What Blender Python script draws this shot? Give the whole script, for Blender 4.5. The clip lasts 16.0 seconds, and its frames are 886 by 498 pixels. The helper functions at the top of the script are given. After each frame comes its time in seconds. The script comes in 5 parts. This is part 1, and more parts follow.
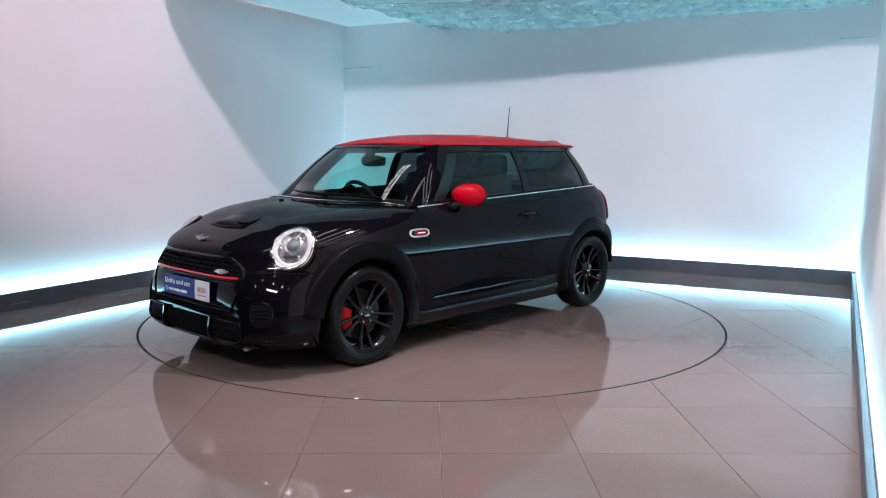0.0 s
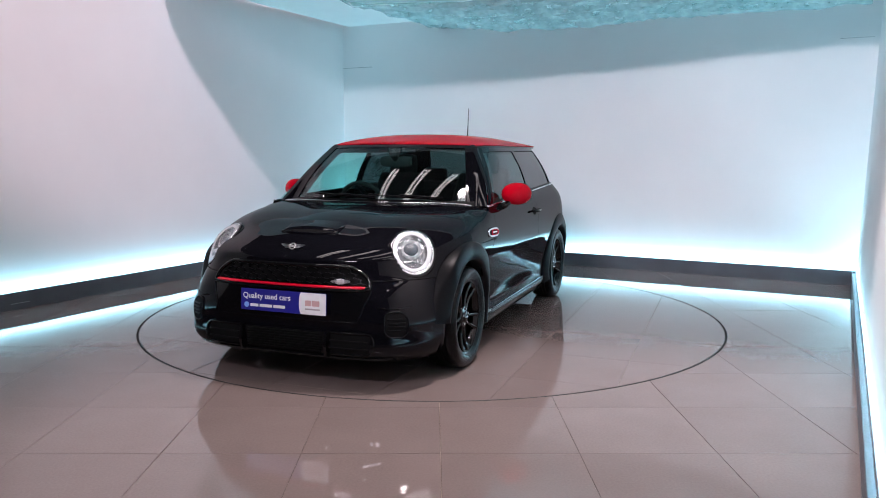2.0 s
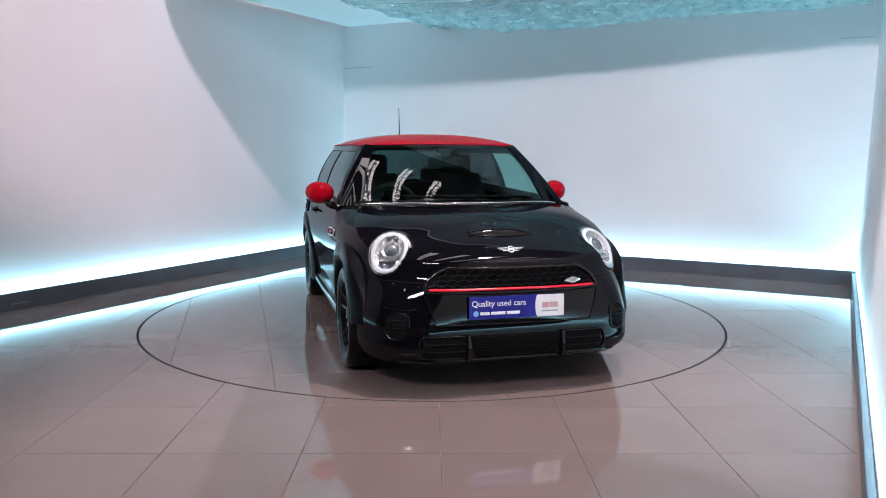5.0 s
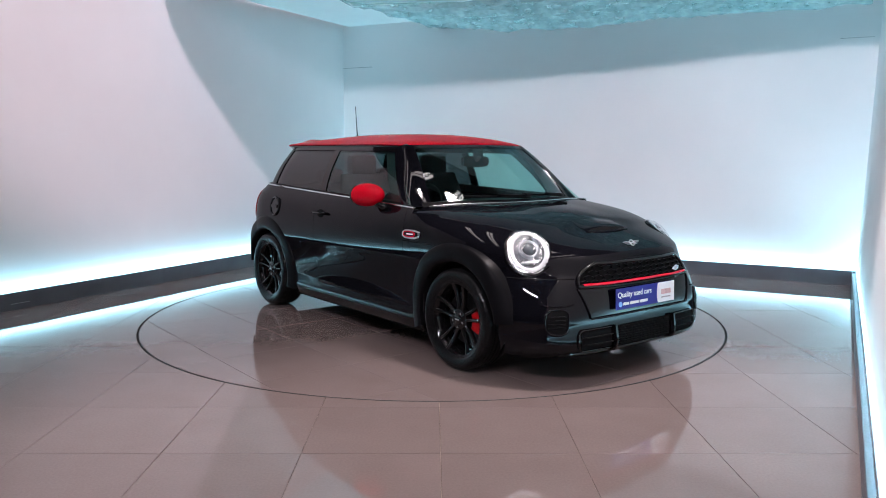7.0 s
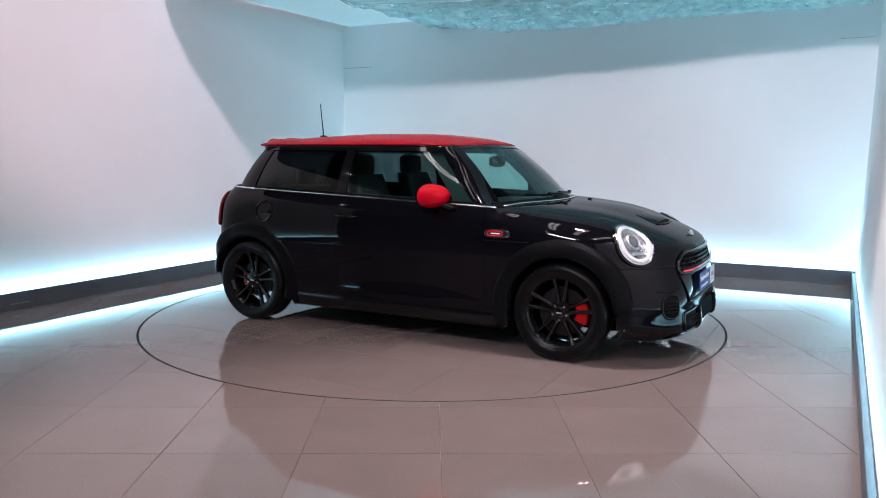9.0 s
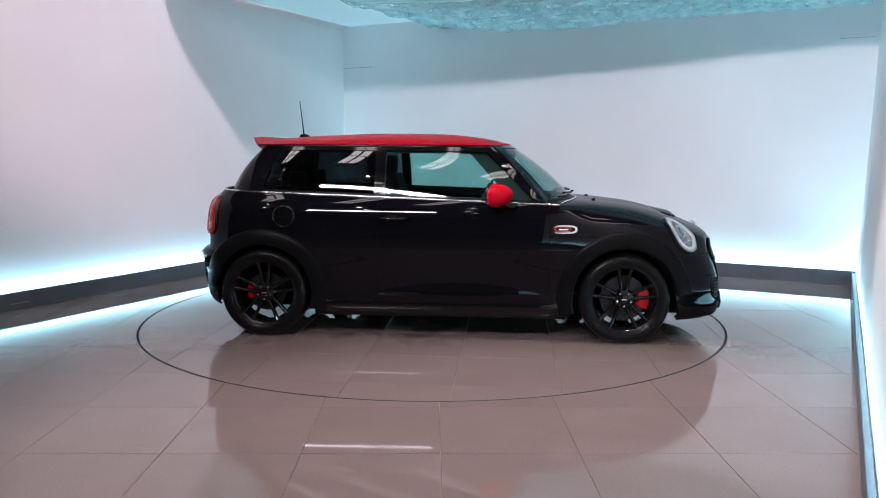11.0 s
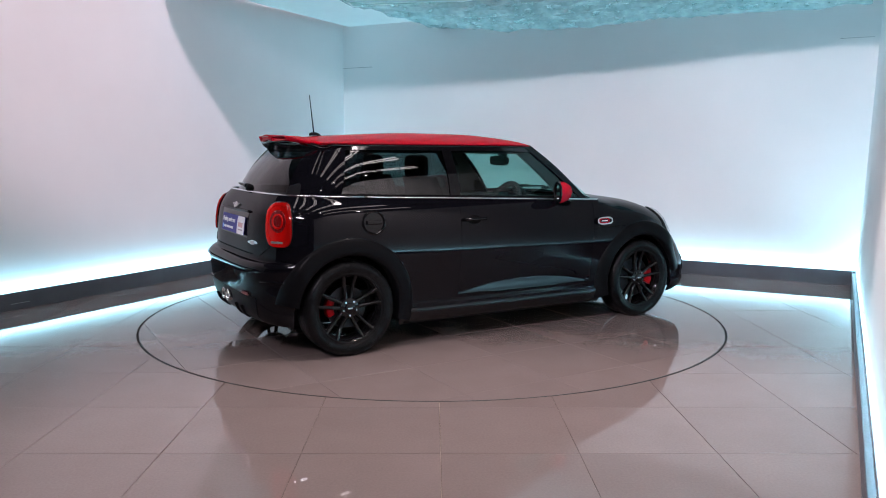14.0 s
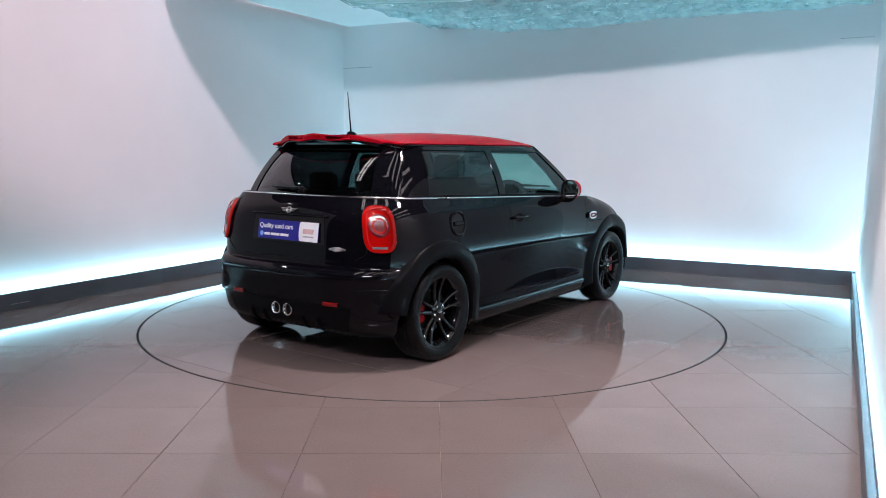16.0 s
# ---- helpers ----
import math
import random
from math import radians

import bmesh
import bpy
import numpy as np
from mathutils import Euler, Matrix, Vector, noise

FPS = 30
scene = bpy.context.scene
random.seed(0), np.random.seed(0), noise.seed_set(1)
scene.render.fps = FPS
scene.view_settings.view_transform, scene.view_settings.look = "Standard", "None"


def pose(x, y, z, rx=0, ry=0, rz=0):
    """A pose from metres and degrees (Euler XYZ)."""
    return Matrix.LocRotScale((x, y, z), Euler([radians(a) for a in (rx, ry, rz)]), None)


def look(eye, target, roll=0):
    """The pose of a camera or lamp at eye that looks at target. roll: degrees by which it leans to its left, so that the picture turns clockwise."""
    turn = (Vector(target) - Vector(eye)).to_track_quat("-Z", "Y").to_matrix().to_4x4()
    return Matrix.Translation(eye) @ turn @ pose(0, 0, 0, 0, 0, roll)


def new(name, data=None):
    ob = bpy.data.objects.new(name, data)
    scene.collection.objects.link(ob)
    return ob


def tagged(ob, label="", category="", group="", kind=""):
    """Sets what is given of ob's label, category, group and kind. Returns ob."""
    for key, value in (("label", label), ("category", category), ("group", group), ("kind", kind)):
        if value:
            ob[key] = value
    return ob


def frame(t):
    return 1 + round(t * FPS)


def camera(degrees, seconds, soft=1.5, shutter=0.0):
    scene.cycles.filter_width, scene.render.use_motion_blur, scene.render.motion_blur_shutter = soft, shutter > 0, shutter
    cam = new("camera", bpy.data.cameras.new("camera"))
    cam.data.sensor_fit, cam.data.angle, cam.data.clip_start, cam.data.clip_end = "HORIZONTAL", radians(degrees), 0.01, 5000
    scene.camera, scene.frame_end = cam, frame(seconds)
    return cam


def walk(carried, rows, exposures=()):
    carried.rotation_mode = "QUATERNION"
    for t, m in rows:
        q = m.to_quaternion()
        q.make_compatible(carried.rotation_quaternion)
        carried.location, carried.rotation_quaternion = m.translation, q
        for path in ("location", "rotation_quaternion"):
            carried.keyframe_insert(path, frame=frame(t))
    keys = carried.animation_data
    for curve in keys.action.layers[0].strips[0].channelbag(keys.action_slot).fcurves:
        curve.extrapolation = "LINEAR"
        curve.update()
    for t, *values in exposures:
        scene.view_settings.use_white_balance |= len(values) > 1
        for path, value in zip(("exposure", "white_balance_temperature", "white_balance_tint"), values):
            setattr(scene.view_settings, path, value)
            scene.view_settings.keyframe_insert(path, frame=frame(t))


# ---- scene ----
# The camera stands still on its stand beside the booth's open front.
cam = camera(59.8, 16.0, soft=1.0)
STAND = pose(0, -6.1313, 1.2944, 82.82, 0, -0.711) @ pose(0, 0, 0, 0, 0, 0.246)
walk(cam, [(0.0, STAND), (16.0, STAND)])

# ---- light ----
scene.view_settings.exposure = 0.1
PHI = radians(-28.0)                      # turn of the booth against the floor tiles
LEFT, RIGHT, BACK, FRONT = -3.064, 3.054, 3.162, -4.7
TOP, HALL = 2.9, 5.2


def place(u, v, z=0.0):
    """A point of the booth: u along the back wall, v towards it."""
    return Vector((u * math.cos(PHI) - v * math.sin(PHI), u * math.sin(PHI) + v * math.cos(PHI), z))


def place_left(u, v, z=0.0):
    """The same for the left wall, which stands a little out of square."""
    t = PHI + radians(-0.7)
    return Vector((u * math.cos(t) - v * math.sin(t), u * math.sin(t) + v * math.cos(t), z))


def area_lamp(name, at, towards, size_x, size_y, power, colour, spread=180):
    data = bpy.data.lights.new(name, "AREA")
    data.shape, data.size, data.size_y, data.energy, data.color = "RECTANGLE", size_x, size_y, power, colour
    data.spread = radians(spread)
    ob = new(name, data)
    ob.matrix_world = look(at, towards)
    return ob


def spot_lamp(name, at, towards, power, colour, angle, radius=0.05, blend=0.3):
    data = bpy.data.lights.new(name, "SPOT")
    data.energy, data.color, data.spot_size, data.spot_blend, data.shadow_soft_size = power, colour, radians(angle), blend, radius
    ob = new(name, data)
    ob.matrix_world = look(at, towards)
    return ob


world = bpy.data.worlds.new("world")
scene.world = world
world.use_nodes = True
world.node_tree.nodes["Background"].inputs[0].default_value = (0.75, 0.88, 1.0, 1)
world.node_tree.nodes["Background"].inputs[1].default_value = 0.02

# LED lines in the skirting's upper edge, shining up the walls
LED = (0.36, 0.80, 1.0)


def led_line(name, a, b, out, power):
    a, b = Vector(a), Vector(b)
    data = bpy.data.lights.new(name, "AREA")
    data.shape, data.size, data.size_y, data.energy, data.color = "RECTANGLE", (b - a).length, 0.012, power, LED
    ob = new(name, data)
    x = (b - a).normalized()
    up = Vector((0, 0, 1))
    z = -(up * 0.97 + out * 0.20).normalized()
    y = z.cross(x)
    ob.matrix_world = Matrix.Translation((a + b) / 2) @ Matrix((x, y, z)).transposed().to_4x4()
    return ob


SK = 0.143                                # skirting height
DEEP = 0.034                              # skirting depth
U_OUT, V_OUT = place(1, 0), place(0, 1)
led_line("led_line_back", place(LEFT + 0.04, BACK - 0.025, SK - 0.006), place(RIGHT - 0.04, BACK - 0.025, SK - 0.006), -V_OUT, 53)
led_line("led_line_left", place_left(LEFT + 0.025, FRONT, SK - 0.006), place_left(LEFT + 0.025, BACK - 0.16, SK - 0.006), place_left(1, 0), 61)
led_line("led_line_right", place(RIGHT - 0.025, FRONT, SK - 0.006), place(RIGHT - 0.025, BACK - 0.04, SK - 0.006), -U_OUT, 58)

# unseen lamps above and behind the open front, added to light walls and floor
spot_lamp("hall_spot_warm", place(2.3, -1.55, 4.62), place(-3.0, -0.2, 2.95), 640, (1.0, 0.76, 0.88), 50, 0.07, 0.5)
# added area lamp, no window known; lights the back wall below the ceiling's shadow
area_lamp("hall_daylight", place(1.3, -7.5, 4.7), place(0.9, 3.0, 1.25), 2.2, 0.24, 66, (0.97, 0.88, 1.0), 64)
# fill with no known source, brightens the right of the floor
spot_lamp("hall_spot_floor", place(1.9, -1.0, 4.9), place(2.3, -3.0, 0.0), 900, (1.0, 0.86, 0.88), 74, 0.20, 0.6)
# the cone edges of these two added spots outline the back wall's pale areas
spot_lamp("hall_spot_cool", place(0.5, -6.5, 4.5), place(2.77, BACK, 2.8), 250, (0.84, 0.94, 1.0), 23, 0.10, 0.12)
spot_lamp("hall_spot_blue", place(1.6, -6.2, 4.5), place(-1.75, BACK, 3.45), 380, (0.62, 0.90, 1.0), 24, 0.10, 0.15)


# ---- materials ----
def material(name, build):
    m = bpy.data.materials.new(name)
    m.use_nodes = True
    nt = m.node_tree
    b = nt.nodes["Principled BSDF"]
    build(nt, b)
    return m


def setp(b, **kw):
    names = {"base": "Base Color", "rough": "Roughness", "metal": "Metallic", "coat": "Coat Weight", "coat_rough": "Coat Roughness",
             "ior": "IOR", "trans": "Transmission Weight", "emit": "Emission Color", "power": "Emission Strength", "alpha": "Alpha",
             "spec": "Specular IOR Level", "sheen": "Sheen Weight"}
    for k, v in kw.items():
        b.inputs[names[k]].default_value = (*v, 1) if isinstance(v, tuple) and len(v) == 3 else v


def coords(nt, scale=1.0, kind="Object"):
    tc = nt.nodes.new("ShaderNodeTexCoord")
    mp = nt.nodes.new("ShaderNodeMapping")
    mp.inputs["Scale"].default_value = scale if isinstance(scale, tuple) else (scale,) * 3
    nt.links.new(tc.outputs[kind], mp.inputs["Vector"])
    return mp.outputs["Vector"]


def noise_tex(nt, vec, scale, detail=4.0, rough=0.55):
    n = nt.nodes.new("ShaderNodeTexNoise")
    n.inputs["Scale"].default_value, n.inputs["Detail"].default_value, n.inputs["Roughness"].default_value = scale, detail, rough
    nt.links.new(vec, n.inputs["Vector"])
    return n.outputs["Fac"]


def ramp(nt, fac, stops):
    r = nt.nodes.new("ShaderNodeValToRGB")
    els = r.color_ramp.elements
    while len(els) < len(stops):
        els.new(0.5)
    for e, (p, c) in zip(els, stops):
        e.position, e.color = p, (*c, 1) if len(c) == 3 else c
    nt.links.new(fac, r.inputs["Fac"])
    return r.outputs["Color"]


def span(nt, fac, lo, hi, a=0.0, b=1.0):
    m = nt.nodes.new("ShaderNodeMapRange")
    for i, v in enumerate((lo, hi, a, b)):
        m.inputs[i + 1].default_value = v
    nt.links.new(fac, m.inputs[0])
    return m.outputs[0]


def blend(nt, fac, a, b, kind="MIX"):
    m = nt.nodes.new("ShaderNodeMix")
    m.data_type, m.blend_type = "RGBA", kind
    for sock, v in ((m.inputs[0], fac), (m.inputs[6], a), (m.inputs[7], b)):
        if isinstance(v, (int, float)):
            sock.default_value = v
        elif isinstance(v, tuple):
            sock.default_value = (*v, 1) if len(v) == 3 else v
        else:
            nt.links.new(v, sock)
    return m.outputs[2]


def bump(nt, b, height, strength, distance=0.01):
    n = nt.nodes.new("ShaderNodeBump")
    n.inputs["Strength"].default_value, n.inputs["Distance"].default_value = strength, distance
    nt.links.new(height, n.inputs["Height"])
    nt.links.new(n.outputs[0], b.inputs["Normal"])
    return n


def plain(name, base, rough=0.5, metal=0.0, coat=0.0, vary=0.06, scale=9.0, relief=0.0, **kw):
    """A surface with faint mottling of colour and gloss."""
    def build(nt, b):
        setp(b, base=base, rough=rough, metal=metal, coat=coat, **kw)
        v = coords(nt)
        n = noise_tex(nt, v, scale)
        fine = noise_tex(nt, v, scale * 14, 2.0)
        lo, hi = tuple(c * (1 - vary) for c in base), tuple(min(1, c * (1 + vary)) for c in base)
        nt.links.new(ramp(nt, n, [(0.3, lo), (0.7, hi)]), b.inputs["Base Color"])
        nt.links.new(span(nt, fine, 0.3, 0.7, max(0.0, rough - 0.04), rough + 0.05), b.inputs["Roughness"])
        if relief:
            bump(nt, b, fine, relief, 0.002)
    return material(name, build)


def tile_look(nt, b):
    v = coords(nt, kind="Object")
    info = nt.nodes.new("ShaderNodeObjectInfo")
    add = nt.nodes.new("ShaderNodeVectorMath")
    add.operation = "MULTIPLY_ADD"
    nt.links.new(info.outputs["Random"], add.inputs[0])
    add.inputs[1].default_value = (37, 19, 0)
    nt.links.new(v, add.inputs[2])
    big = noise_tex(nt, add.outputs[0], 2.2, 5.0)
    fine = noise_tex(nt, add.outputs[0], 90.0, 3.0)
    c = ramp(nt, big, [(0.25, (0.158, 0.122, 0.114)), (0.75, (0.186, 0.145, 0.137))])
    c = blend(nt, 0.13, c, ramp(nt, fine, [(0.3, (0.15, 0.12, 0.112)), (0.7, (0.30, 0.25, 0.24))]))
    shade = nt.nodes.new("ShaderNodeHueSaturation")
    nt.links.new(c, shade.inputs["Color"])
    nt.links.new(span(nt, info.outputs["Random"], 0, 1, 0.96, 1.04), shade.inputs["Value"])
    nt.links.new(shade.outputs[0], b.inputs["Base Color"])
    smear = noise_tex(nt, add.outputs[0], 5.0, 6.0, 0.65)
    nt.links.new(span(nt, smear, 0.3, 0.75, 0.016, 0.065), b.inputs["Roughness"])
    setp(b, ior=1.62)


M_TILE = material("polished porcelain", tile_look)
M_GROUT = plain("pale tan grout", (0.250, 0.192, 0.150), 0.8, scale=30, relief=0.2)
M_GAP = plain("turntable gap", (0.004, 0.004, 0.004), 0.9)


def wall_look(nt, b):
    v = coords(nt)
    n, fine = noise_tex(nt, v, 0.9, 5.0), noise_tex(nt, v, 160.0, 2.0)
    nt.links.new(ramp(nt, n, [(0.3, (0.77, 0.765, 0.775)), (0.7, (0.82, 0.815, 0.82))]), b.inputs["Base Color"])
    setp(b, rough=0.72)
    bump(nt, b, fine, 0.12, 0.002)


M_WALL = material("matt white emulsion", wall_look)
M_SKIRT = plain("dark grey skirting paint", (0.085, 0.095, 0.110), 0.38, scale=4.0, vary=0.12, relief=0.05)
M_SCUFF = plain("grey scuff", (0.32, 0.34, 0.36), 0.8, scale=40, vary=0.3)
M_CEIL = plain("ceiling board", (0.74, 0.76, 0.76), 0.8, scale=1.5, vary=0.04)
M_HALL = plain("hall cladding", (0.09, 0.09, 0.10), 0.7, scale=1.2, vary=0.15)
M_DARKMETAL = plain("dark lamp metal", (0.03, 0.03, 0.032), 0.4, 0.6)


def film_look(nt, b):
    out = nt.nodes["Material Output"]
    v = coords(nt)
    setp(b, base=(0.72, 0.86, 0.86), rough=0.07, ior=1.5)
    t = nt.nodes.new("ShaderNodeBsdfTransparent")
    t.inputs[0].default_value = (0.86, 0.95, 0.96, 1)
    mix = nt.nodes.new("ShaderNodeMixShader")
    n = noise_tex(nt, v, 7.0, 3.0)
    nt.links.new(span(nt, n, 0.3, 0.7, 0.22, 0.48), mix.inputs[0])
    nt.links.new(t.outputs[0], mix.inputs[1])
    nt.links.new(b.outputs[0], mix.inputs[2])
    nt.links.new(mix.outputs[0], out.inputs[0])


M_FILM = material("clear polythene film", film_look)


def glow(name, colour, power):
    def build(nt, b):
        setp(b, base=colour, emit=colour, power=power, rough=0.4)
    return material(name, build)


M_BULB = glow("bulb", (1.0, 0.92, 0.93), 320.0)
M_PANEL = glow("lit rooflight panel", (1.0, 0.89, 0.90), 8.5)


# ---- mesh helpers ----
def part(name, bm, mat, parent=None, label="", smooth=False, m=None, kind=""):
    """Links a bmesh as one mesh object under a thing or under a part."""
    me = bpy.data.meshes.new(name)
    bmesh.ops.recalc_face_normals(bm, faces=bm.faces[:])
    bm.to_mesh(me)
    bm.free()
    for mm in (mat if isinstance(mat, (list, tuple)) else [mat]):
        me.materials.append(mm)
    if smooth:
        for p in me.polygons:
            p.use_smooth = True
        if smooth is not True:
            me.set_sharp_from_angle(angle=radians(smooth))
    ob = new(name, me)
    if m is not None:
        ob.matrix_world = m
    if parent:
        ob.parent = parent
        ob.matrix_parent_inverse = parent.matrix_basis.inverted()
    if label:
        ob["label"] = label
    if kind:
        ob["kind"] = kind
    return ob


def box(bm, lo, hi, bevel=0.0, m=None, segments=2):
    lo, hi = Vector(lo), Vector(hi)
    made = bmesh.ops.create_cube(bm, size=1.0, matrix=Matrix.Translation((lo + hi) / 2) @ Matrix.Diagonal((*(hi - lo), 1)))
    vs = made["verts"]
    if bevel:
        es = {e for vv in vs for e in vv.link_edges}
        r = bmesh.ops.bevel(bm, geom=list(es), offset=bevel, segments=segments, affect="EDGES", profile=0.5)
        vs = list({vv for f in r["faces"] for vv in f.verts} | {vv for vv in vs if vv.is_valid})
    if m is not None:
        bmesh.ops.transform(bm, matrix=m, verts=vs)
    return vs


def boxed(lo, hi, bevel=0.0, m=None):
    bm = bmesh.new()
    box(bm, lo, hi, bevel, m)
    return bm


def sheet(rows, closed=False):
    """A grid of points joined to faces."""
    bm = bmesh.new()
    add_sheet(bm, rows, closed)
    return bm


def add_sheet(bm, rows, closed=False):
    vs = [[bm.verts.new(p) for p in row] for row in rows]
    for a, b in zip(vs, vs[1:]):
        n = len(a)
        for i in range(n if closed else n - 1):
            j = (i + 1) % n
            try:
                bm.faces.new((a[i], a[j], b[j], b[i]))
            except ValueError:
                pass
    return vs


def prism(bm, outline, m, depth, bevel=0.0):
    """A flat outline (x, y) pushed out along z by depth, placed by m."""
    a = [bm.verts.new(m @ Vector((x, y, 0))) for x, y in outline]
    b = [bm.verts.new(m @ Vector((x, y, depth))) for x, y in outline]
    n = len(outline)
    top, bot = bm.faces.new(b), bm.faces.new(a[::-1])
    for i in range(n):
        bm.faces.new((a[i], a[(i + 1) % n], b[(i + 1) % n], b[i]))
    if bevel:
        bmesh.ops.bevel(bm, geom=list(top.edges), offset=bevel, segments=2, affect="EDGES", profile=0.5)
    return a + b


def tube(points, radius, sides=10, closed=False, taper=None, flat=1.0):
    """A bmesh tube along points."""
    bm = bmesh.new()
    add_tube(bm, points, radius, sides, closed, taper, flat)
    return bm


def add_tube(bm, points, radius, sides=10, closed=False, taper=None, flat=1.0):
    pts = [Vector(p) for p in points]
    rows, prev = [], None
    n = len(pts)
    for i, p in enumerate(pts):
        a, b = (pts[i - 1] if i or closed else p), (pts[(i + 1) % n] if i + 1 < n or closed else p)
        d = (b - a).normalized()
        if prev is None:
            ref = Vector((0, 0, 1)) if abs(d.z) < 0.9 else Vector((1, 0, 0))
            s = d.cross(ref).normalized()
        else:
            s = (prev - d * prev.dot(d)).normalized()
        prev = s
        w = d.cross(s)
        r = radius * (taper[i] if taper else 1)
        rows.append([p + (s * math.cos(k * math.tau / sides) + w * math.sin(k * math.tau / sides) * flat) * r for k in range(sides)])
    if closed:
        rows.append(rows[0])
    vs = add_sheet(bm, rows, True)
    if not closed:
        bm.faces.new(vs[0][::-1])
        bm.faces.new(vs[-1])
    else:
        bmesh.ops.remove_doubles(bm, verts=bm.verts[:], dist=1e-6)


def lathe(profile, sides=48, m=None, cap=False):
    """Turns (radius, height) round the z axis."""
    bm = bmesh.new()
    rows = [[(r * math.cos(k * math.tau / sides), r * math.sin(k * math.tau / sides), h) for k in range(sides)] for r, h in profile]
    vs = add_sheet(bm, rows, True)
    if cap:
        bm.faces.new(vs[0][::-1])
        bm.faces.new(vs[-1])
    if m is not None:
        bmesh.ops.transform(bm, matrix=m, verts=bm.verts[:])
    return bm


def solidify(ob, thick, offset=-1.0, crisp=True):
    md = ob.modifiers.new("thickness", "SOLIDIFY")
    md.thickness, md.offset = thick, offset
    if crisp:
        sp = ob.modifiers.new("crisp rim", "EDGE_SPLIT")
        sp.split_angle = radians(42)
    return ob


# ---- the booth ----
ROOM = Matrix.Rotation(PHI, 4, "Z")
THICK = 0.12


ROOM_LEFT = Matrix.Rotation(PHI + radians(-0.7), 4, "Z")


def structure(name, bm, mat, label, smooth=False, m=ROOM):
    return tagged(part(name, bm, mat, None, label, smooth, m), kind="structure")


structure("wall_back", boxed((LEFT - 0.3, BACK, 0), (RIGHT + THICK, BACK + THICK, TOP + 0.25)), M_WALL, "matt white painted back wall of the showroom booth")
structure("wall_left", boxed((LEFT - THICK, FRONT, 0), (LEFT, BACK + 0.03, TOP + 0.25)), M_WALL, "matt white painted side wall washed by pinkish light", False, ROOM_LEFT)
structure("wall_right", boxed((RIGHT, FRONT, 0), (RIGHT + THICK, BACK - 0.003, TOP + 0.25)), M_WALL, "matt white painted side wall close beside the camera", False,
          ROOM @ Matrix.Translation((RIGHT, 0, 0)) @ Matrix.Rotation(radians(1.5), 4, "Y") @ Matrix.Translation((-RIGHT, 0, 0)))


def skirting(name, a, b, inward, m=ROOM):
    """A board with a lip in front of a narrow channel that hides the LED line."""
    bm = bmesh.new()
    a, b, n = Vector(a), Vector(b), Vector(inward)
    prof = [(0, 0), (DEEP, 0), (DEEP, SK - 0.003), (DEEP - 0.003, SK), (DEEP - 0.005, SK), (DEEP - 0.005, SK - 0.02), (0, SK - 0.02)]
    rows = [[p + n * d + Vector((0, 0, z)) for d, z in prof] for p in (a, b)]
    vs = add_sheet(bm, rows, True)
    bm.faces.new(vs[0]), bm.faces.new(vs[1][::-1])
    return structure(name, bm, M_SKIRT, "dark grey painted skirting board with a hidden LED line on top", False, m)


skirting("baseboard_back", (LEFT + 0.002, BACK - 0.002, 0), (RIGHT - 0.002, BACK - 0.002, 0), (0, -1, 0))
skirting("baseboard_left", (LEFT + 0.002, FRONT, 0), (LEFT + 0.002, BACK - 0.145, 0), (1, 0, 0), ROOM_LEFT)
skirting("baseboard_right", (RIGHT - 0.002, FRONT, 0), (RIGHT - 0.002, BACK - DEEP - 0.004, 0), (-1, 0, 0))
LIP = -0.1                                # about where the booth's ceiling ends towards the hall


def lip(u):
    """The ceiling board's front edge, out of view, its long curve set by the shadow it casts on the walls."""
    t = (u + 1.35) / 1.35
    if t < 0:
        return -0.12 + 0.20 * t * t
    return -0.12 + 0.05 * t + 0.034 * t ** 3 if t < 1.9 else 0.208 + (u - 1.215) * 0.47


def ceiling_board():
    us = [LEFT + 0.13 + (RIGHT - 0.003 - LEFT - 0.13) * i / 40 for i in range(41)]
    bm = bmesh.new()
    prism(bm, [(u, lip(u)) for u in us] + [(us[-1], BACK - 0.003), (us[0], BACK - 0.003)], Matrix.Translation((0, 0, TOP)), 0.05)
    structure("ceiling", bm, M_CEIL, "pale flat ceiling board, unseen front edge curved to shape the wall shadow")


ceiling_board()


def polythene():
    """Creased film stapled under the ceiling, its long folds running along the back wall."""
    nu, nv = 220, 120
    rows = []
    for j in range(nv + 1):
        v = 1.4 + (BACK - 0.012 - 1.4) * j / nv
        row = []
        for i in range(nu + 1):
            u = -1.95 + (RIGHT - 0.02 + 1.95) * i / nu
            edge = min(1, i / 12)
            p = Vector((u * 0.35, v * 5.0, 0))
            fold = noise.noise(p) * 0.03 + noise.noise(p * 2.7 + Vector((3, 1, 0))) * 0.022 + abs(noise.noise(Vector((u * 0.7, v * 11 + u, 4)))) * 0.035
            fold += 0.055 * (1 - abs(noise.noise(Vector((u * 0.35 + v * 0.4, v * 6.5 - u * 0.6, 9))))) ** 9 + 0.04 * (1 - abs(noise.noise(Vector((u * 0.5 - v * 0.4, v * 9 + u * 0.3, 17))))) ** 12
            back = 0.11 * math.sin(min(1, (u + 1.95) / 2.0) * math.pi / 2)
            row.append((u, v, TOP - 0.012 - back * edge - max(0, fold + 0.01) * edge))
        rows.append(row)
    ob = part("polythene_sheet", sheet(rows), M_FILM, None, "", 50, ROOM)
    tagged(ob, "creased clear polythene film stapled under the booth ceiling", "plastic sheet")


polythene()

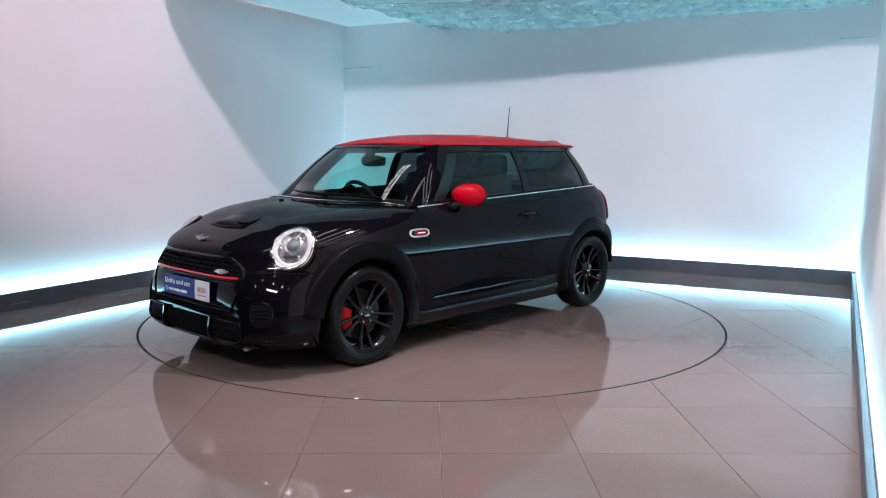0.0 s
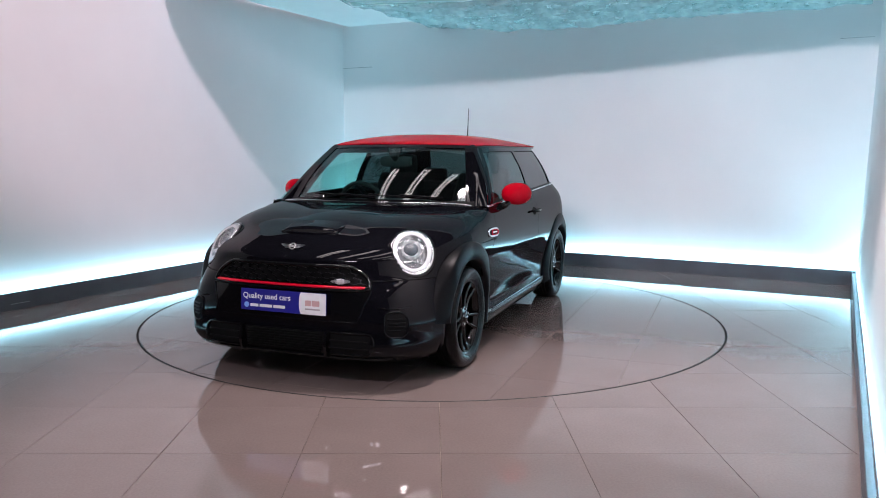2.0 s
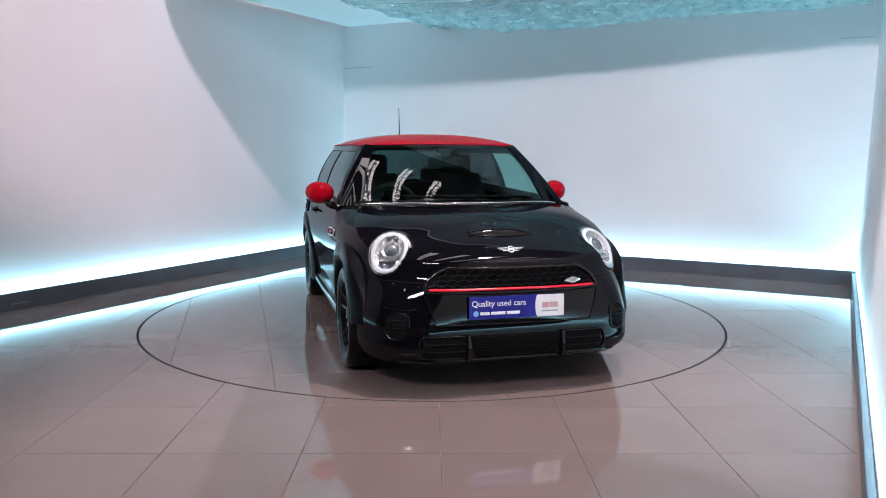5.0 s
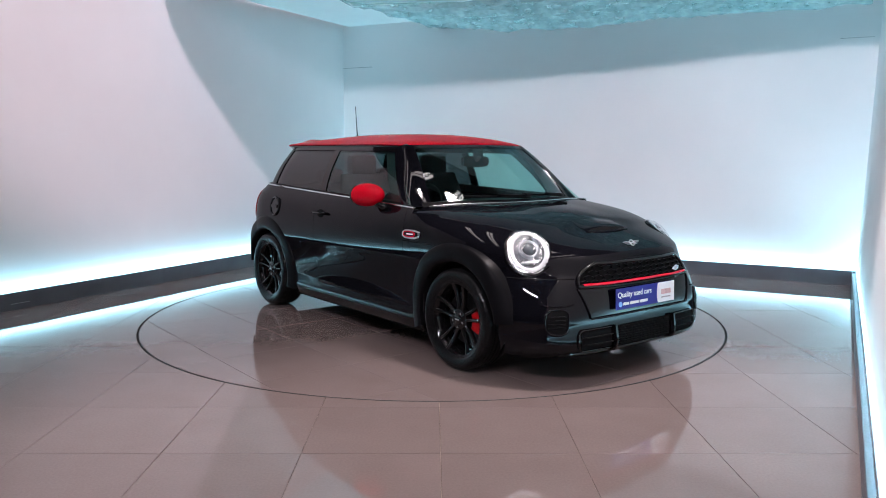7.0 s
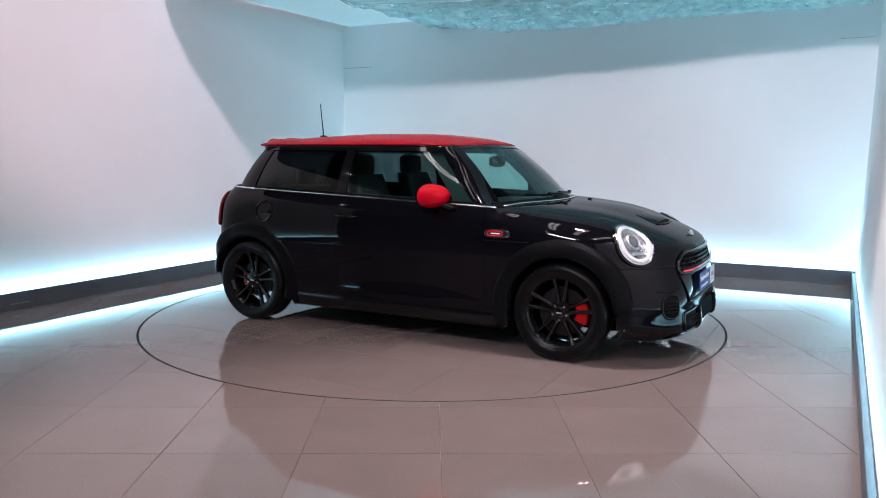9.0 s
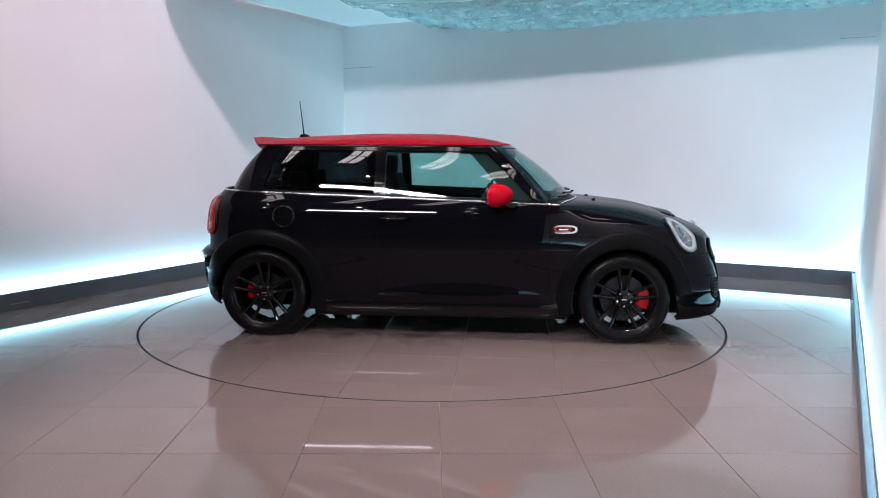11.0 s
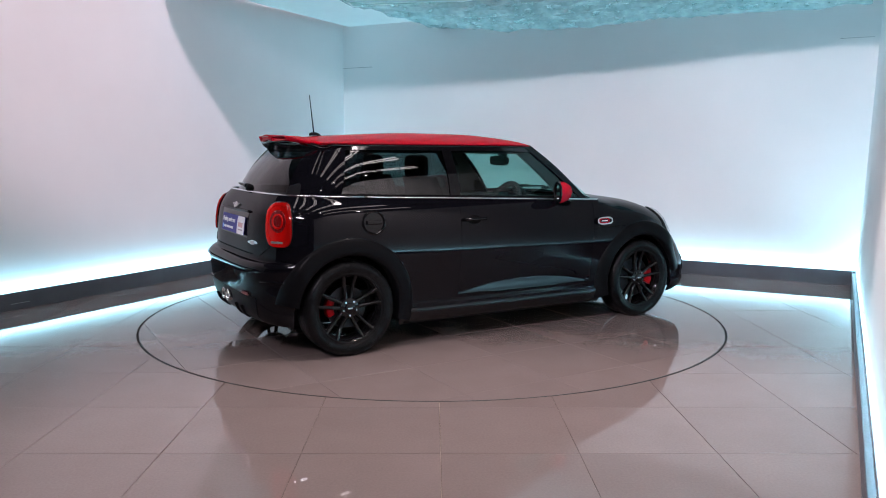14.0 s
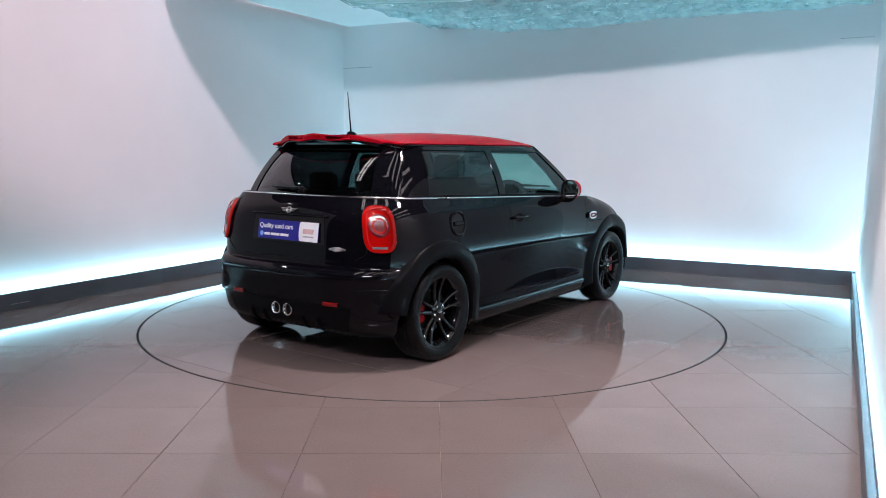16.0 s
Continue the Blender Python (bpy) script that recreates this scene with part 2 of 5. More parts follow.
# ---- the hall round the booth ----
def hall():
    shell = bmesh.new()
    x0, x1, y0, y1 = -9.0, 9.0, -15.0, 4.2
    box(shell, (x0, y0 - 0.2, 0), (x1, y0, HALL))
    box(shell, (x0 - 0.2, y0, 0), (x0, y1, HALL))
    box(shell, (x1, y0, 0), (x1 + 0.2, y1, HALL))
    box(shell, (x0, y1, 0), (x1, y1 + 0.2, HALL))
    structure("wall_hall", shell, M_HALL, "dark grey hall cladding behind the camera")
    structure("ceiling_hall", boxed((x0, y0, HALL), (x1, y1, HALL + 0.2)), M_HALL, "dark hall roof")


def steps(a, b, n):
    return [a + (b - a) * i / n for i in range(n + 1)]


def rooflight(u, v):
    """A long rooflight of two lit panes with crossbars."""
    m = ROOM @ Matrix.Translation((u, v, HALL - 0.06))
    L, W = 1.75, 0.135
    bm = bmesh.new()
    for x in (-W - 0.02, 0, W + 0.02):
        box(bm, (x - 0.018, -L, -0.02), (x + 0.018, L, 0.055))
    for y in steps(-L, L, 5):
        box(bm, (-W - 0.02, y - 0.018, -0.025), (W + 0.02, y + 0.018, 0.05))
    rl = part("rooflight", bm, M_DARKMETAL, None, "", False, m)
    tagged(rl, "long lit rooflight with dark crossbars under the hall roof", "rooflight", "rooflights over the booth front")
    for s in (-1, 1):
        part("pane", boxed((0.018 if s > 0 else -W, -L, 0.005), (W if s > 0 else -0.018, L, 0.02)), M_PANEL, rl, "lit white pane", False, m)


def downlight(u, v):
    """A small round hall lamp on a short stem."""
    m = ROOM @ Matrix.Translation((u, v, HALL - 0.42))
    can = part("hall_lamp", lathe([(0.037, 0.0), (0.080, 0.0), (0.080, 0.16), (0.02, 0.17), (0.012, 0.18), (0.012, 0.42)], 20, None), M_DARKMETAL, None, "", 40, m)
    tagged(can, "small dark round hall lamp on a stem", "hall lamp", "small lamps over the booth front")
    part("bulb", lathe([(0.0005, -0.012), (0.022, -0.008), (0.036, 0.004)], 16), M_BULB, can, "bright round bulb", True, m)


hall()
for u, v in ((-4.2, -4.6), (-2.6, -5.2), (-1.0, -4.6), (0.5, -5.2), (2.0, -4.6), (4.0, -5.0), (-4.6, -0.9), (4.6, -1.4), (-5.0, -2.6),
             (0.9, -6.4), (2.6, -6.4), (4.3, -6.6), (-0.8, -6.4), (3.2, -3.4), (5.6, -3.2), (1.4, -8.0), (3.4, -8.2), (-2.2, -8.0)):
    downlight(u, v)
for u in (-1.35, -0.2, 0.95, 2.1, 3.25, 4.4):
    rooflight(u, -2.1)


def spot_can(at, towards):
    """An added dark can behind an unseen spot, open towards what it lights, on a bracket from the roof."""
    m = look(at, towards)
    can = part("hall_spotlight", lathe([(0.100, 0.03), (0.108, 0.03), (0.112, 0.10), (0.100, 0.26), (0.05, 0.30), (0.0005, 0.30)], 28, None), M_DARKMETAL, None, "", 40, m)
    tagged(can, "dark round can added behind an unseen spot under the hall roof", "spotlight", "spotlights of the hall")
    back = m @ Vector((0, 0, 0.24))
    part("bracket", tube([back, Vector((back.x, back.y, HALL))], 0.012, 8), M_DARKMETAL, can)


# invented cans, out of view, one at each of the four unseen spots
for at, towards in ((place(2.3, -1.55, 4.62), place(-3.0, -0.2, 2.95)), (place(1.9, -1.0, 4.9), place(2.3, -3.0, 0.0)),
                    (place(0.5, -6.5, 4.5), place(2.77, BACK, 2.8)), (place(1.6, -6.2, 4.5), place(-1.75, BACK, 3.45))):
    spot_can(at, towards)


def wall_marks():
    """A lifted joint tape near the corner, a clip on the film's edge and scuffs on the side wall."""
    bm = bmesh.new()
    box(bm, (LEFT + 0.03, BACK - 0.004, 2.372), (LEFT + 0.48, BACK - 0.0005, 2.377))
    tape = structure("trim_joint_tape", bm, M_SCUFF, "lifted joint tape on the back wall")
    bm = bmesh.new()
    box(bm, (2.78, BACK - 0.003, 2.400), (RIGHT + 0.02, BACK - 0.0005, 2.404))
    structure("trim_wall_joint", bm, M_SCUFF, "thin open board joint on the back wall")
    mark = part("skirting_scuff", boxed((LEFT + DEEP + 0.0005, -1.60, 0.050), (LEFT + DEEP + 0.0035, -1.44, 0.055)), M_SCUFF, None, "", False, ROOM_LEFT)
    tagged(mark, "pale scraped line on the dark skirting", "scuff mark")
    clip = part("clip", boxed((-1.56, BACK - 0.06, TOP - 0.118), (-1.42, BACK - 0.004, TOP - 0.088), 0.012), M_DARKMETAL, None, "", False, ROOM)
    tagged(clip, "small dark clip holding the film's edge", "clip")
    for v, z, w in ((2.35, 0.165, 0.05), (0.40, 0.30, 0.05), (0.22, 0.26, 0.09), (-1.15, 0.20, 0.05)):
        s = part("scuff_mark", boxed((RIGHT - 0.0025, v, z), (RIGHT - 0.0005, v + w, z + 0.012)), M_SCUFF, None, "", False, ROOM)
        tagged(s, "small grey scuff mark on the white wall", "scuff mark", "scuffs on the side wall")


wall_marks()
# ---- floor ----
PITCH_X, PITCH_Y, FIRST_X, FIRST_Y = 0.603, 0.611, 0.033, -2.325
RADIUS = 2.2256
JOINT = 0.0011
floor = tagged(part("floor", boxed((-12, -18, -0.05), (12, 9, -0.006)), M_GROUT), "grey-brown polished porcelain tiled showroom floor", kind="structure")
turntable = new("turntable")
tagged(turntable, "round turntable clad in grey-brown polished tiles, flush with the floor", "turntable")


def clip_to(poly, inside, cross):
    out = []
    for i, p in enumerate(poly):
        q = poly[(i + 1) % len(poly)]
        if inside(p):
            out.append(p)
        if inside(p) != inside(q):
            out.append(cross(p, q))
    return out


def ring_point(p, q, r):
    """Where the line p-q crosses the circle of radius r."""
    d, lo, hi = q - p, 0.0, 1.0
    a = p.length < r
    for _ in range(30):
        mid = (lo + hi) / 2
        if ((p + d * mid).length < r) == a:
            lo = mid
        else:
            hi = mid
    return p + d * lo


def tile_outlines(x0, y0, px, py, x1, y1, x2, y2):
    i0, i1 = math.floor((x1 - x0) / px), math.ceil((x2 - x0) / px)
    j0, j1 = math.floor((y1 - y0) / py), math.ceil((y2 - y0) / py)
    for i in range(i0, i1):
        for j in range(j0, j1):
            a, b, c, d = x0 + i * px + JOINT, y0 + j * py + JOINT, x0 + (i + 1) * px - JOINT, y0 + (j + 1) * py - JOINT
            poly = []
            n = 12
            for p, q in (((a, b), (c, b)), ((c, b), (c, d)), ((c, d), (a, d)), ((a, d), (a, b))):
                poly += [Vector(p).lerp(Vector(q), k / n) for k in range(n)]
            yield poly


def snap(poly, r, outside):
    """Cuts an outline by the circle and rounds the cut."""
    keep = (lambda p: p.length > r) if outside else (lambda p: p.length < r)
    flags = [keep(p) for p in poly]
    if all(flags):
        return poly[::12]
    if not any(flags):
        return None
    out = clip_to(poly, keep, lambda p, q: ring_point(p, q, r))
    on = [i for i, p in enumerate(out) if abs(p.length - r) < 1e-4]
    res = []
    for i, p in enumerate(out):
        res.append(p)
        q = out[(i + 1) % len(out)]
        if i in on and (i + 1) % len(out) in on:
            a1, a2 = math.atan2(p.y, p.x), math.atan2(q.y, q.x)
            da = (a2 - a1 + math.pi) % math.tau - math.pi
            k = max(1, int(abs(da) / 0.02))
            res += [Vector((math.cos(a1 + da * s / k), math.sin(a1 + da * s / k))) * r for s in range(1, k)]
    clean = []
    for p in res:
        if not clean or (p - clean[-1]).length > 1e-4:
            clean.append(p)
    return clean if len(clean) > 2 else None


def tile_mesh(poly, tilt):
    bm = bmesh.new()
    c = sum(poly, Vector((0, 0))) / len(poly)
    lower = [bm.verts.new((p.x, p.y, -0.006)) for p in poly]
    def z(p):
        return tilt[0] * (p.x - c.x) + tilt[1] * (p.y - c.y)
    mid = [bm.verts.new((p.x, p.y, z(p) - 0.0012)) for p in poly]
    inner = [p + (c - p).normalized() * 0.0014 for p in poly]
    top = [bm.verts.new((p.x, p.y, z(p))) for p in inner]
    n = len(poly)
    for a, b in ((lower, mid), (mid, top)):
        for i in range(n):
            bm.faces.new((a[i], a[(i + 1) % n], b[(i + 1) % n], b[i]))
    bm.faces.new(top)
    return bm


def in_booth(p):
    u, v = p.x * math.cos(PHI) + p.y * math.sin(PHI), -p.x * math.sin(PHI) + p.y * math.cos(PHI)
    return LEFT - 0.5 < u < RIGHT + 0.5 and -7.4 < v < BACK + 0.5


def lay_tiles():
    rng = random.Random(5)
    rest = bmesh.new()
    for poly in tile_outlines(FIRST_X, FIRST_Y, PITCH_X, PITCH_Y, -15.0, -17.0, 15.0, 8.0):
        mid = sum(poly, Vector((0, 0))) / len(poly)
        u, v = mid.x * math.cos(PHI) + mid.y * math.sin(PHI), -mid.x * math.sin(PHI) + mid.y * math.cos(PHI)
        if abs(u) < 8.5 and -14.5 < v < 3.7 and not in_booth(mid):
            rest.faces.new([rest.verts.new((p.x, p.y, -0.0005)) for p in poly[::12]])
    part("hall_tiles", rest, M_TILE, floor, "grey-beige floor tiles of the hall", kind="stuff")
    for poly in tile_outlines(FIRST_X, FIRST_Y, PITCH_X, PITCH_Y, -7.5, -8.0, 6.0, 5.2):
        mid = sum(poly, Vector((0, 0))) / len(poly)
        if not in_booth(mid):
            continue
        cut = snap(poly, RADIUS + 0.013, True)
        if cut:
            part("tile", tile_mesh(cut, (rng.gauss(0, 0.0006), rng.gauss(0, 0.0006))), M_TILE, floor)
    for poly in tile_outlines(-0.30, -0.13, 0.60, 0.60, -2.4, -2.4, 2.4, 2.4):
        cut = snap(poly, RADIUS - 0.004, False)
        if cut:
            part("tile", tile_mesh(cut, (rng.gauss(0, 0.0005), rng.gauss(0, 0.0005))), M_TILE, turntable)


lay_tiles()
part("deck", lathe([(0.0, -0.0075), (RADIUS - 0.005, -0.0075), (RADIUS - 0.005, -0.03), (0, -0.03)], 96), M_GROUT, turntable)
part("rim", lathe([(RADIUS - 0.0045, -0.02), (RADIUS - 0.0045, -0.0015), (RADIUS - 0.001, -0.0015), (RADIUS - 0.001, -0.02)], 160), M_DARKMETAL, turntable, "thin dark steel edge", True)
tagged(part("trim_gap", lathe([(RADIUS - 0.004, -0.0055), (RADIUS + 0.014, -0.0055)], 160), M_GAP), "black gap round the turntable", kind="structure")


# ---- the car: X forward, Y to its left, origin on the ground midway between the axles ----
def paint_look(base, coat=0.46):
    def build(nt, b):
        setp(b, base=base, rough=0.22, coat=coat, coat_rough=0.02, spec=0.0)
        v = coords(nt)
        flake = noise_tex(nt, v, 900.0, 1.0)
        lo, hi = tuple(c * 0.75 for c in base), tuple(c * 1.3 for c in base)
        nt.links.new(ramp(nt, flake, [(0.35, lo), (0.65, hi)]), b.inputs["Base Color"])
        nt.links.new(span(nt, noise_tex(nt, v, 3.0, 5.0), 0.3, 0.7, 0.012, 0.035), b.inputs["Coat Roughness"])
    return build


M_PAINT = material("midnight black paint", paint_look((0.0030, 0.0030, 0.0045)))
M_RED = material("chili red paint", paint_look((0.43, 0.0012, 0.0100), 0.36))
M_PLASTIC = plain("matt black plastic", (0.0040, 0.0040, 0.0048), 0.34, scale=40, relief=0.08, vary=0.15, spec=0.06)
M_GLOSSPLASTIC = plain("gloss black trim", (0.0035, 0.0035, 0.0042), 0.06, scale=12, spec=0.35)
M_RUBBER = plain("tyre rubber", (0.0036, 0.0036, 0.0040), 0.28, scale=25, vary=0.25, relief=0.12, spec=0.14)
M_CHROME = plain("chrome", (0.78, 0.79, 0.80), 0.09, 1.0, scale=6, vary=0.02)
M_SATIN = plain("satin silver", (0.62, 0.63, 0.65), 0.28, 1.0, scale=20, vary=0.04)
M_RIM = plain("gloss black alloy", (0.0045, 0.0045, 0.005), 0.05, 0.0, 0.15, scale=14, spec=0.22, coat_rough=0.03)
M_SILVER = plain("bright badge metal", (0.66, 0.67, 0.68), 0.30, 1.0, scale=30, vary=0.03)
M_LINING = plain("grey cabin lining", (0.085, 0.085, 0.088), 0.8, scale=40, relief=0.15)
M_DISC = plain("brushed brake steel", (0.035, 0.035, 0.038), 0.42, 1.0, scale=60, vary=0.2)
M_CALIPER = plain("red caliper enamel", (0.34, 0.001, 0.004), 0.3, scale=20, coat=0.1, spec=0.2)
M_VOID = plain("dark inner plastic", (0.004, 0.004, 0.0045), 0.75, scale=20, spec=0.1)
M_CLOTH = plain("black seat cloth", (0.014, 0.014, 0.016), 0.85, scale=50, relief=0.3, vary=0.25)
M_DASH = plain("black dashboard plastic", (0.012, 0.012, 0.013), 0.6, scale=60, relief=0.2)
M_REDTRIM = plain("red trim enamel", (0.50, 0.002, 0.020), 0.2, scale=20, coat=0.6)
M_PLATEBLUE = plain("blue show plate", (0.018, 0.018, 0.225), 0.4, scale=18, spec=0.2)
M_WHITE = plain("white print", (0.80, 0.80, 0.82), 0.4, scale=18)
M_GREYPRINT = plain("grey print", (0.40, 0.36, 0.37), 0.45, scale=18)
M_REDPRINT = plain("faded red print", (0.60, 0.38, 0.38), 0.45, scale=18)
M_SKYPRINT = plain("light blue print", (0.22, 0.42, 0.85), 0.4, scale=18)


def glass_look(tint, gloss_rough=0.0):
    def build(nt, b):
        out = nt.nodes["Material Output"]
        t = nt.nodes.new("ShaderNodeBsdfTransparent")
        t.inputs[0].default_value = (*tint, 1)
        g = nt.nodes.new("ShaderNodeBsdfGlossy")
        g.inputs["Roughness"].default_value = gloss_rough
        f = nt.nodes.new("ShaderNodeLayerWeight")
        f.inputs["Blend"].default_value = 0.5
        p = nt.nodes.new("ShaderNodeMath")
        p.operation, p.inputs[1].default_value = "POWER", 4.5
        nt.links.new(f.outputs["Facing"], p.inputs[0])
        mix = nt.nodes.new("ShaderNodeMixShader")
        for a, c in ((span(nt, p.outputs[0], 0, 1, 0.055, 1.0), mix.inputs[0]), (t.outputs[0], mix.inputs[1]), (g.outputs[0], mix.inputs[2]), (mix.outputs[0], out.inputs[0])):
            nt.links.new(a, c)
    return build


M_GLASS = material("green-tinted window glass", glass_look((0.50, 0.78, 0.74)))
M_PRIVACY = material("dark privacy glass", glass_look((0.10, 0.115, 0.12)))
M_CLEAR = material("clear lamp glass", glass_look((0.93, 0.95, 0.96)))


def red_lens(nt, b):
    # the small red emission is added to brighten the lens colour
    setp(b, base=(0.50, 0.004, 0.004), rough=0.08, coat=0.35, spec=0.2, emit=(1.0, 0.02, 0.012), power=0.04)
    v = coords(nt, (1.0, 60.0, 1.0))
    w = nt.nodes.new("ShaderNodeTexWave")
    w.inputs["Scale"].default_value, w.inputs["Distortion"].default_value = 1.0, 0.4
    nt.links.new(v, w.inputs["Vector"])
    nt.links.new(ramp(nt, w.outputs["Fac"], [(0.2, (0.16, 0.001, 0.001)), (0.8, (0.36, 0.002, 0.002))]), b.inputs["Base Color"])


M_REFLECTOR = plain("dark red reflector", (0.20, 0.004, 0.006), 0.18, scale=60, coat=0.4)
M_TAIL = material("red lamp lens", red_lens)
M_DEEPRED = plain("deep red lamp bowl", (0.11, 0.001, 0.002), 0.25, scale=50, coat=0.5, vary=0.3)
M_SMOKE = plain("smoky lamp lens", (0.17, 0.15, 0.15), 0.2, scale=30)
# faint emission added so the pale ring looks brighter
M_DRL = glow("white light ring", (0.58, 0.58, 0.59), 0.03)


def curve(*pts):
    """A smooth line through (x, y) points, as a function."""
    xs, ys = np.array([p[0] for p in pts], float), np.array([p[1] for p in pts], float)
    h = np.diff(xs)
    d = np.diff(ys) / h
    s = np.concatenate([[d[0]], [0 if a * b <= 0 else (w1 + w2) / (w1 / a + w2 / b) for a, b, w1, w2 in
                                 zip(d, d[1:], 2 * h[1:] + h[:-1], h[1:] + 2 * h[:-1])], [d[-1]]])

    def at(x):
        x = min(max(x, xs[0]), xs[-1])
        i = min(int(np.searchsorted(xs, x, "right")) - 1, len(h) - 1)
        t = (x - xs[i]) / h[i]
        return float((1 + 2 * t) * (1 - t) ** 2 * ys[i] + t * (1 - t) ** 2 * h[i] * s[i] + t * t * (3 - 2 * t) * ys[i + 1] + t * t * (t - 1) * h[i] * s[i + 1])
    return at


AXLE, HUB_Z, TYRE_R = 1.2475, 0.306, 0.306
TAIL_N, NOSE_C, TAIL_C, SHOULDER = 3.9, 0.95, -1.12, 0.70
XF = curve((0.15, 1.90), (0.18, 1.950), (0.21, 1.974), (0.25, 1.978), (0.30, 1.971), (0.36, 1.964), (0.42, 1.962), (0.50, 1.955), (0.56, 1.947), (0.63, 1.938), (0.70, 1.926))
XR = curve((0.18, -1.68), (0.22, -1.752), (0.27, -1.782), (0.34, -1.799), (0.42, -1.811), (0.50, -1.821), (0.56, -1.829), (0.580, -1.824), (0.592, -1.806), (0.602, -1.790), (0.607, -1.770), (0.615, -1.763), (0.66, -1.758),
           (0.75, -1.752), (0.85, -1.742), (0.92, -1.725), (0.97, -1.697), (1.0, -1.672), (1.05, -1.63))
WS = curve((0.15, 0.770), (0.18, 0.788), (0.21, 0.800), (0.26, 0.805), (0.32, 0.807), (0.38, 0.8135), (0.46, 0.8245), (0.54, 0.8355), (0.580, 0.8412), (0.602, 0.8450), (0.622, 0.8482), (0.632, 0.8494),
           (0.641, 0.8499), (0.67, 0.8507), (0.70, 0.8510), (0.75, 0.8498), (0.80, 0.8459), (0.85, 0.8389), (0.90, 0.8262), (0.95, 0.8010), (1.0, 0.7620), (1.05, 0.7350))
NOSE = curve((0.15, 4.0), (0.25, 4.6), (0.36, 4.6), (0.46, 4.2), (0.56, 3.4), (0.63, 2.85), (0.70, 2.65))
HOOD = curve((0.70, 0.972), (0.95, 0.960), (1.106, 0.949), (1.31, 0.928), (1.50, 0.888), (1.62, 0.848), (1.72, 0.815), (1.80, 0.786), (1.85, 0.765), (1.885, 0.745), (1.914, 0.721), (1.926, 0.70))
HOOD_N = curve((0.70, 6.2), (0.95, 5.2), (1.2, 4.2), (1.5, 3.2), (1.7, 2.6), (1.92, 2.2))


SKEW = 0.22                               # lean of the bonnet's edge where it meets the bumper and wings


def span_w(z):
    """Half the bumpers' width at height z, fuller than the sills."""
    t = min(1, max(0, (0.50 - z) / 0.14))
    return WS(z) + 0.030 * t * t * (3 - 2 * t)


def outline(side, a, z):
    """A point of the body's plan at height z: front corner (a: 0 at the nose to 1), or the tail's corner (0 at the tail to 1)."""
    c, s = math.cos(a * math.pi / 2), math.sin(a * math.pi / 2)
    if side == "front":
        return Vector((NOSE_C + (XF(z) - NOSE_C) * max(c, 0) ** (2 / NOSE(z)), span_w(z) * s ** (2 / NOSE(z)), z))
    return Vector((TAIL_C + (XR(z) - TAIL_C) * max(c, 0) ** (2 / TAIL_N), span_w(z) * s ** (2 / TAIL_N), z))


def half_width(x, z):
    """Half the body's width at x and height z."""
    zz = min(z, SHOULDER) if x > 0.8 else z
    w = span_w(zz) if abs(x) > AXLE else WS(zz)
    if x > NOSE_C:
        k = min(1, (x - NOSE_C) / (XF(zz) - NOSE_C))
        w *= (1 - k ** NOSE(zz)) ** (1 / NOSE(zz))
    elif x < TAIL_C:
        k = min(1, (x - TAIL_C) / (XR(zz) - TAIL_C))
        w *= (1 - k ** TAIL_N) ** (1 / TAIL_N)
    if x > 0.8 and z > SHOULDER:
        k = min(1, (z - SHOULDER) / max(1e-4, HOOD(x) - SHOULDER))
        n, k = HOOD_N(x), SKEW + k * (1 - SKEW)
        w = wing(x, z, w, ((1 - k ** n) / (1 - SKEW ** n)) ** (1 / n))
    return w


def wing(x, z, w, k):
    """Eases the wing's side into the door's."""
    t = min(1, max(0, (x - 0.80) / 0.22))
    s = (1 - t * t * (3 - 2 * t)) * min(1, max(0, (0.95 - z) / 0.04))
    return w * ((1 - s) * k + s * WS(z) / WS(SHOULDER))


def front_at(y, z, out=0.0):
    k = min(0.999, abs(y) / span_w(z))
    return Vector((NOSE_C + (XF(z) - NOSE_C) * (1 - k ** NOSE(z)) ** (1 / NOSE(z)) + out, y, z))


def rear_at(y, z, out=0.0):
    k = min(0.999, abs(y) / span_w(z))
    return Vector((TAIL_C + (XR(z) - TAIL_C) * (1 - k ** TAIL_N) ** (1 / TAIL_N) - out, y, z))


def hood_at(x, y, out=0.0):
    w = half_width(x, SHOULDER)
    k = min(1, abs(y) / max(w, 1e-4))
    n = HOOD_N(x)
    k = (1 - k ** n * (1 - SKEW ** n)) ** (1 / n)
    return Vector((x, y, SHOULDER + (HOOD(x) - SHOULDER) * (k - SKEW) / (1 - SKEW) + bulge(x, y) + out))


def bulge(x, y):
    """The raised middle of the bonnet."""
    e = max(0.0, 1 - (abs(y) / 0.30) ** 2) ** 2
    return 0.012 * e * max(0.0, 1 - ((x - 1.40) / 0.42) ** 2)


def side_at(x, z, out=0.0, left=1):
    return Vector((x, left * (half_width(x, z) + out), z))


ARCHES = ((AXLE, 0.352), (-AXLE, 0.346))


def arch_floor(x, low):
    for ax, r in ARCHES:
        if abs(x - ax) < r:
            low = max(low, HUB_Z + math.sqrt(r * r - (x - ax) ** 2))
    return low


def belt(x):
    return 0.972 - 0.033 * x


DOOR_F, DOOR_R = 0.735, -0.438


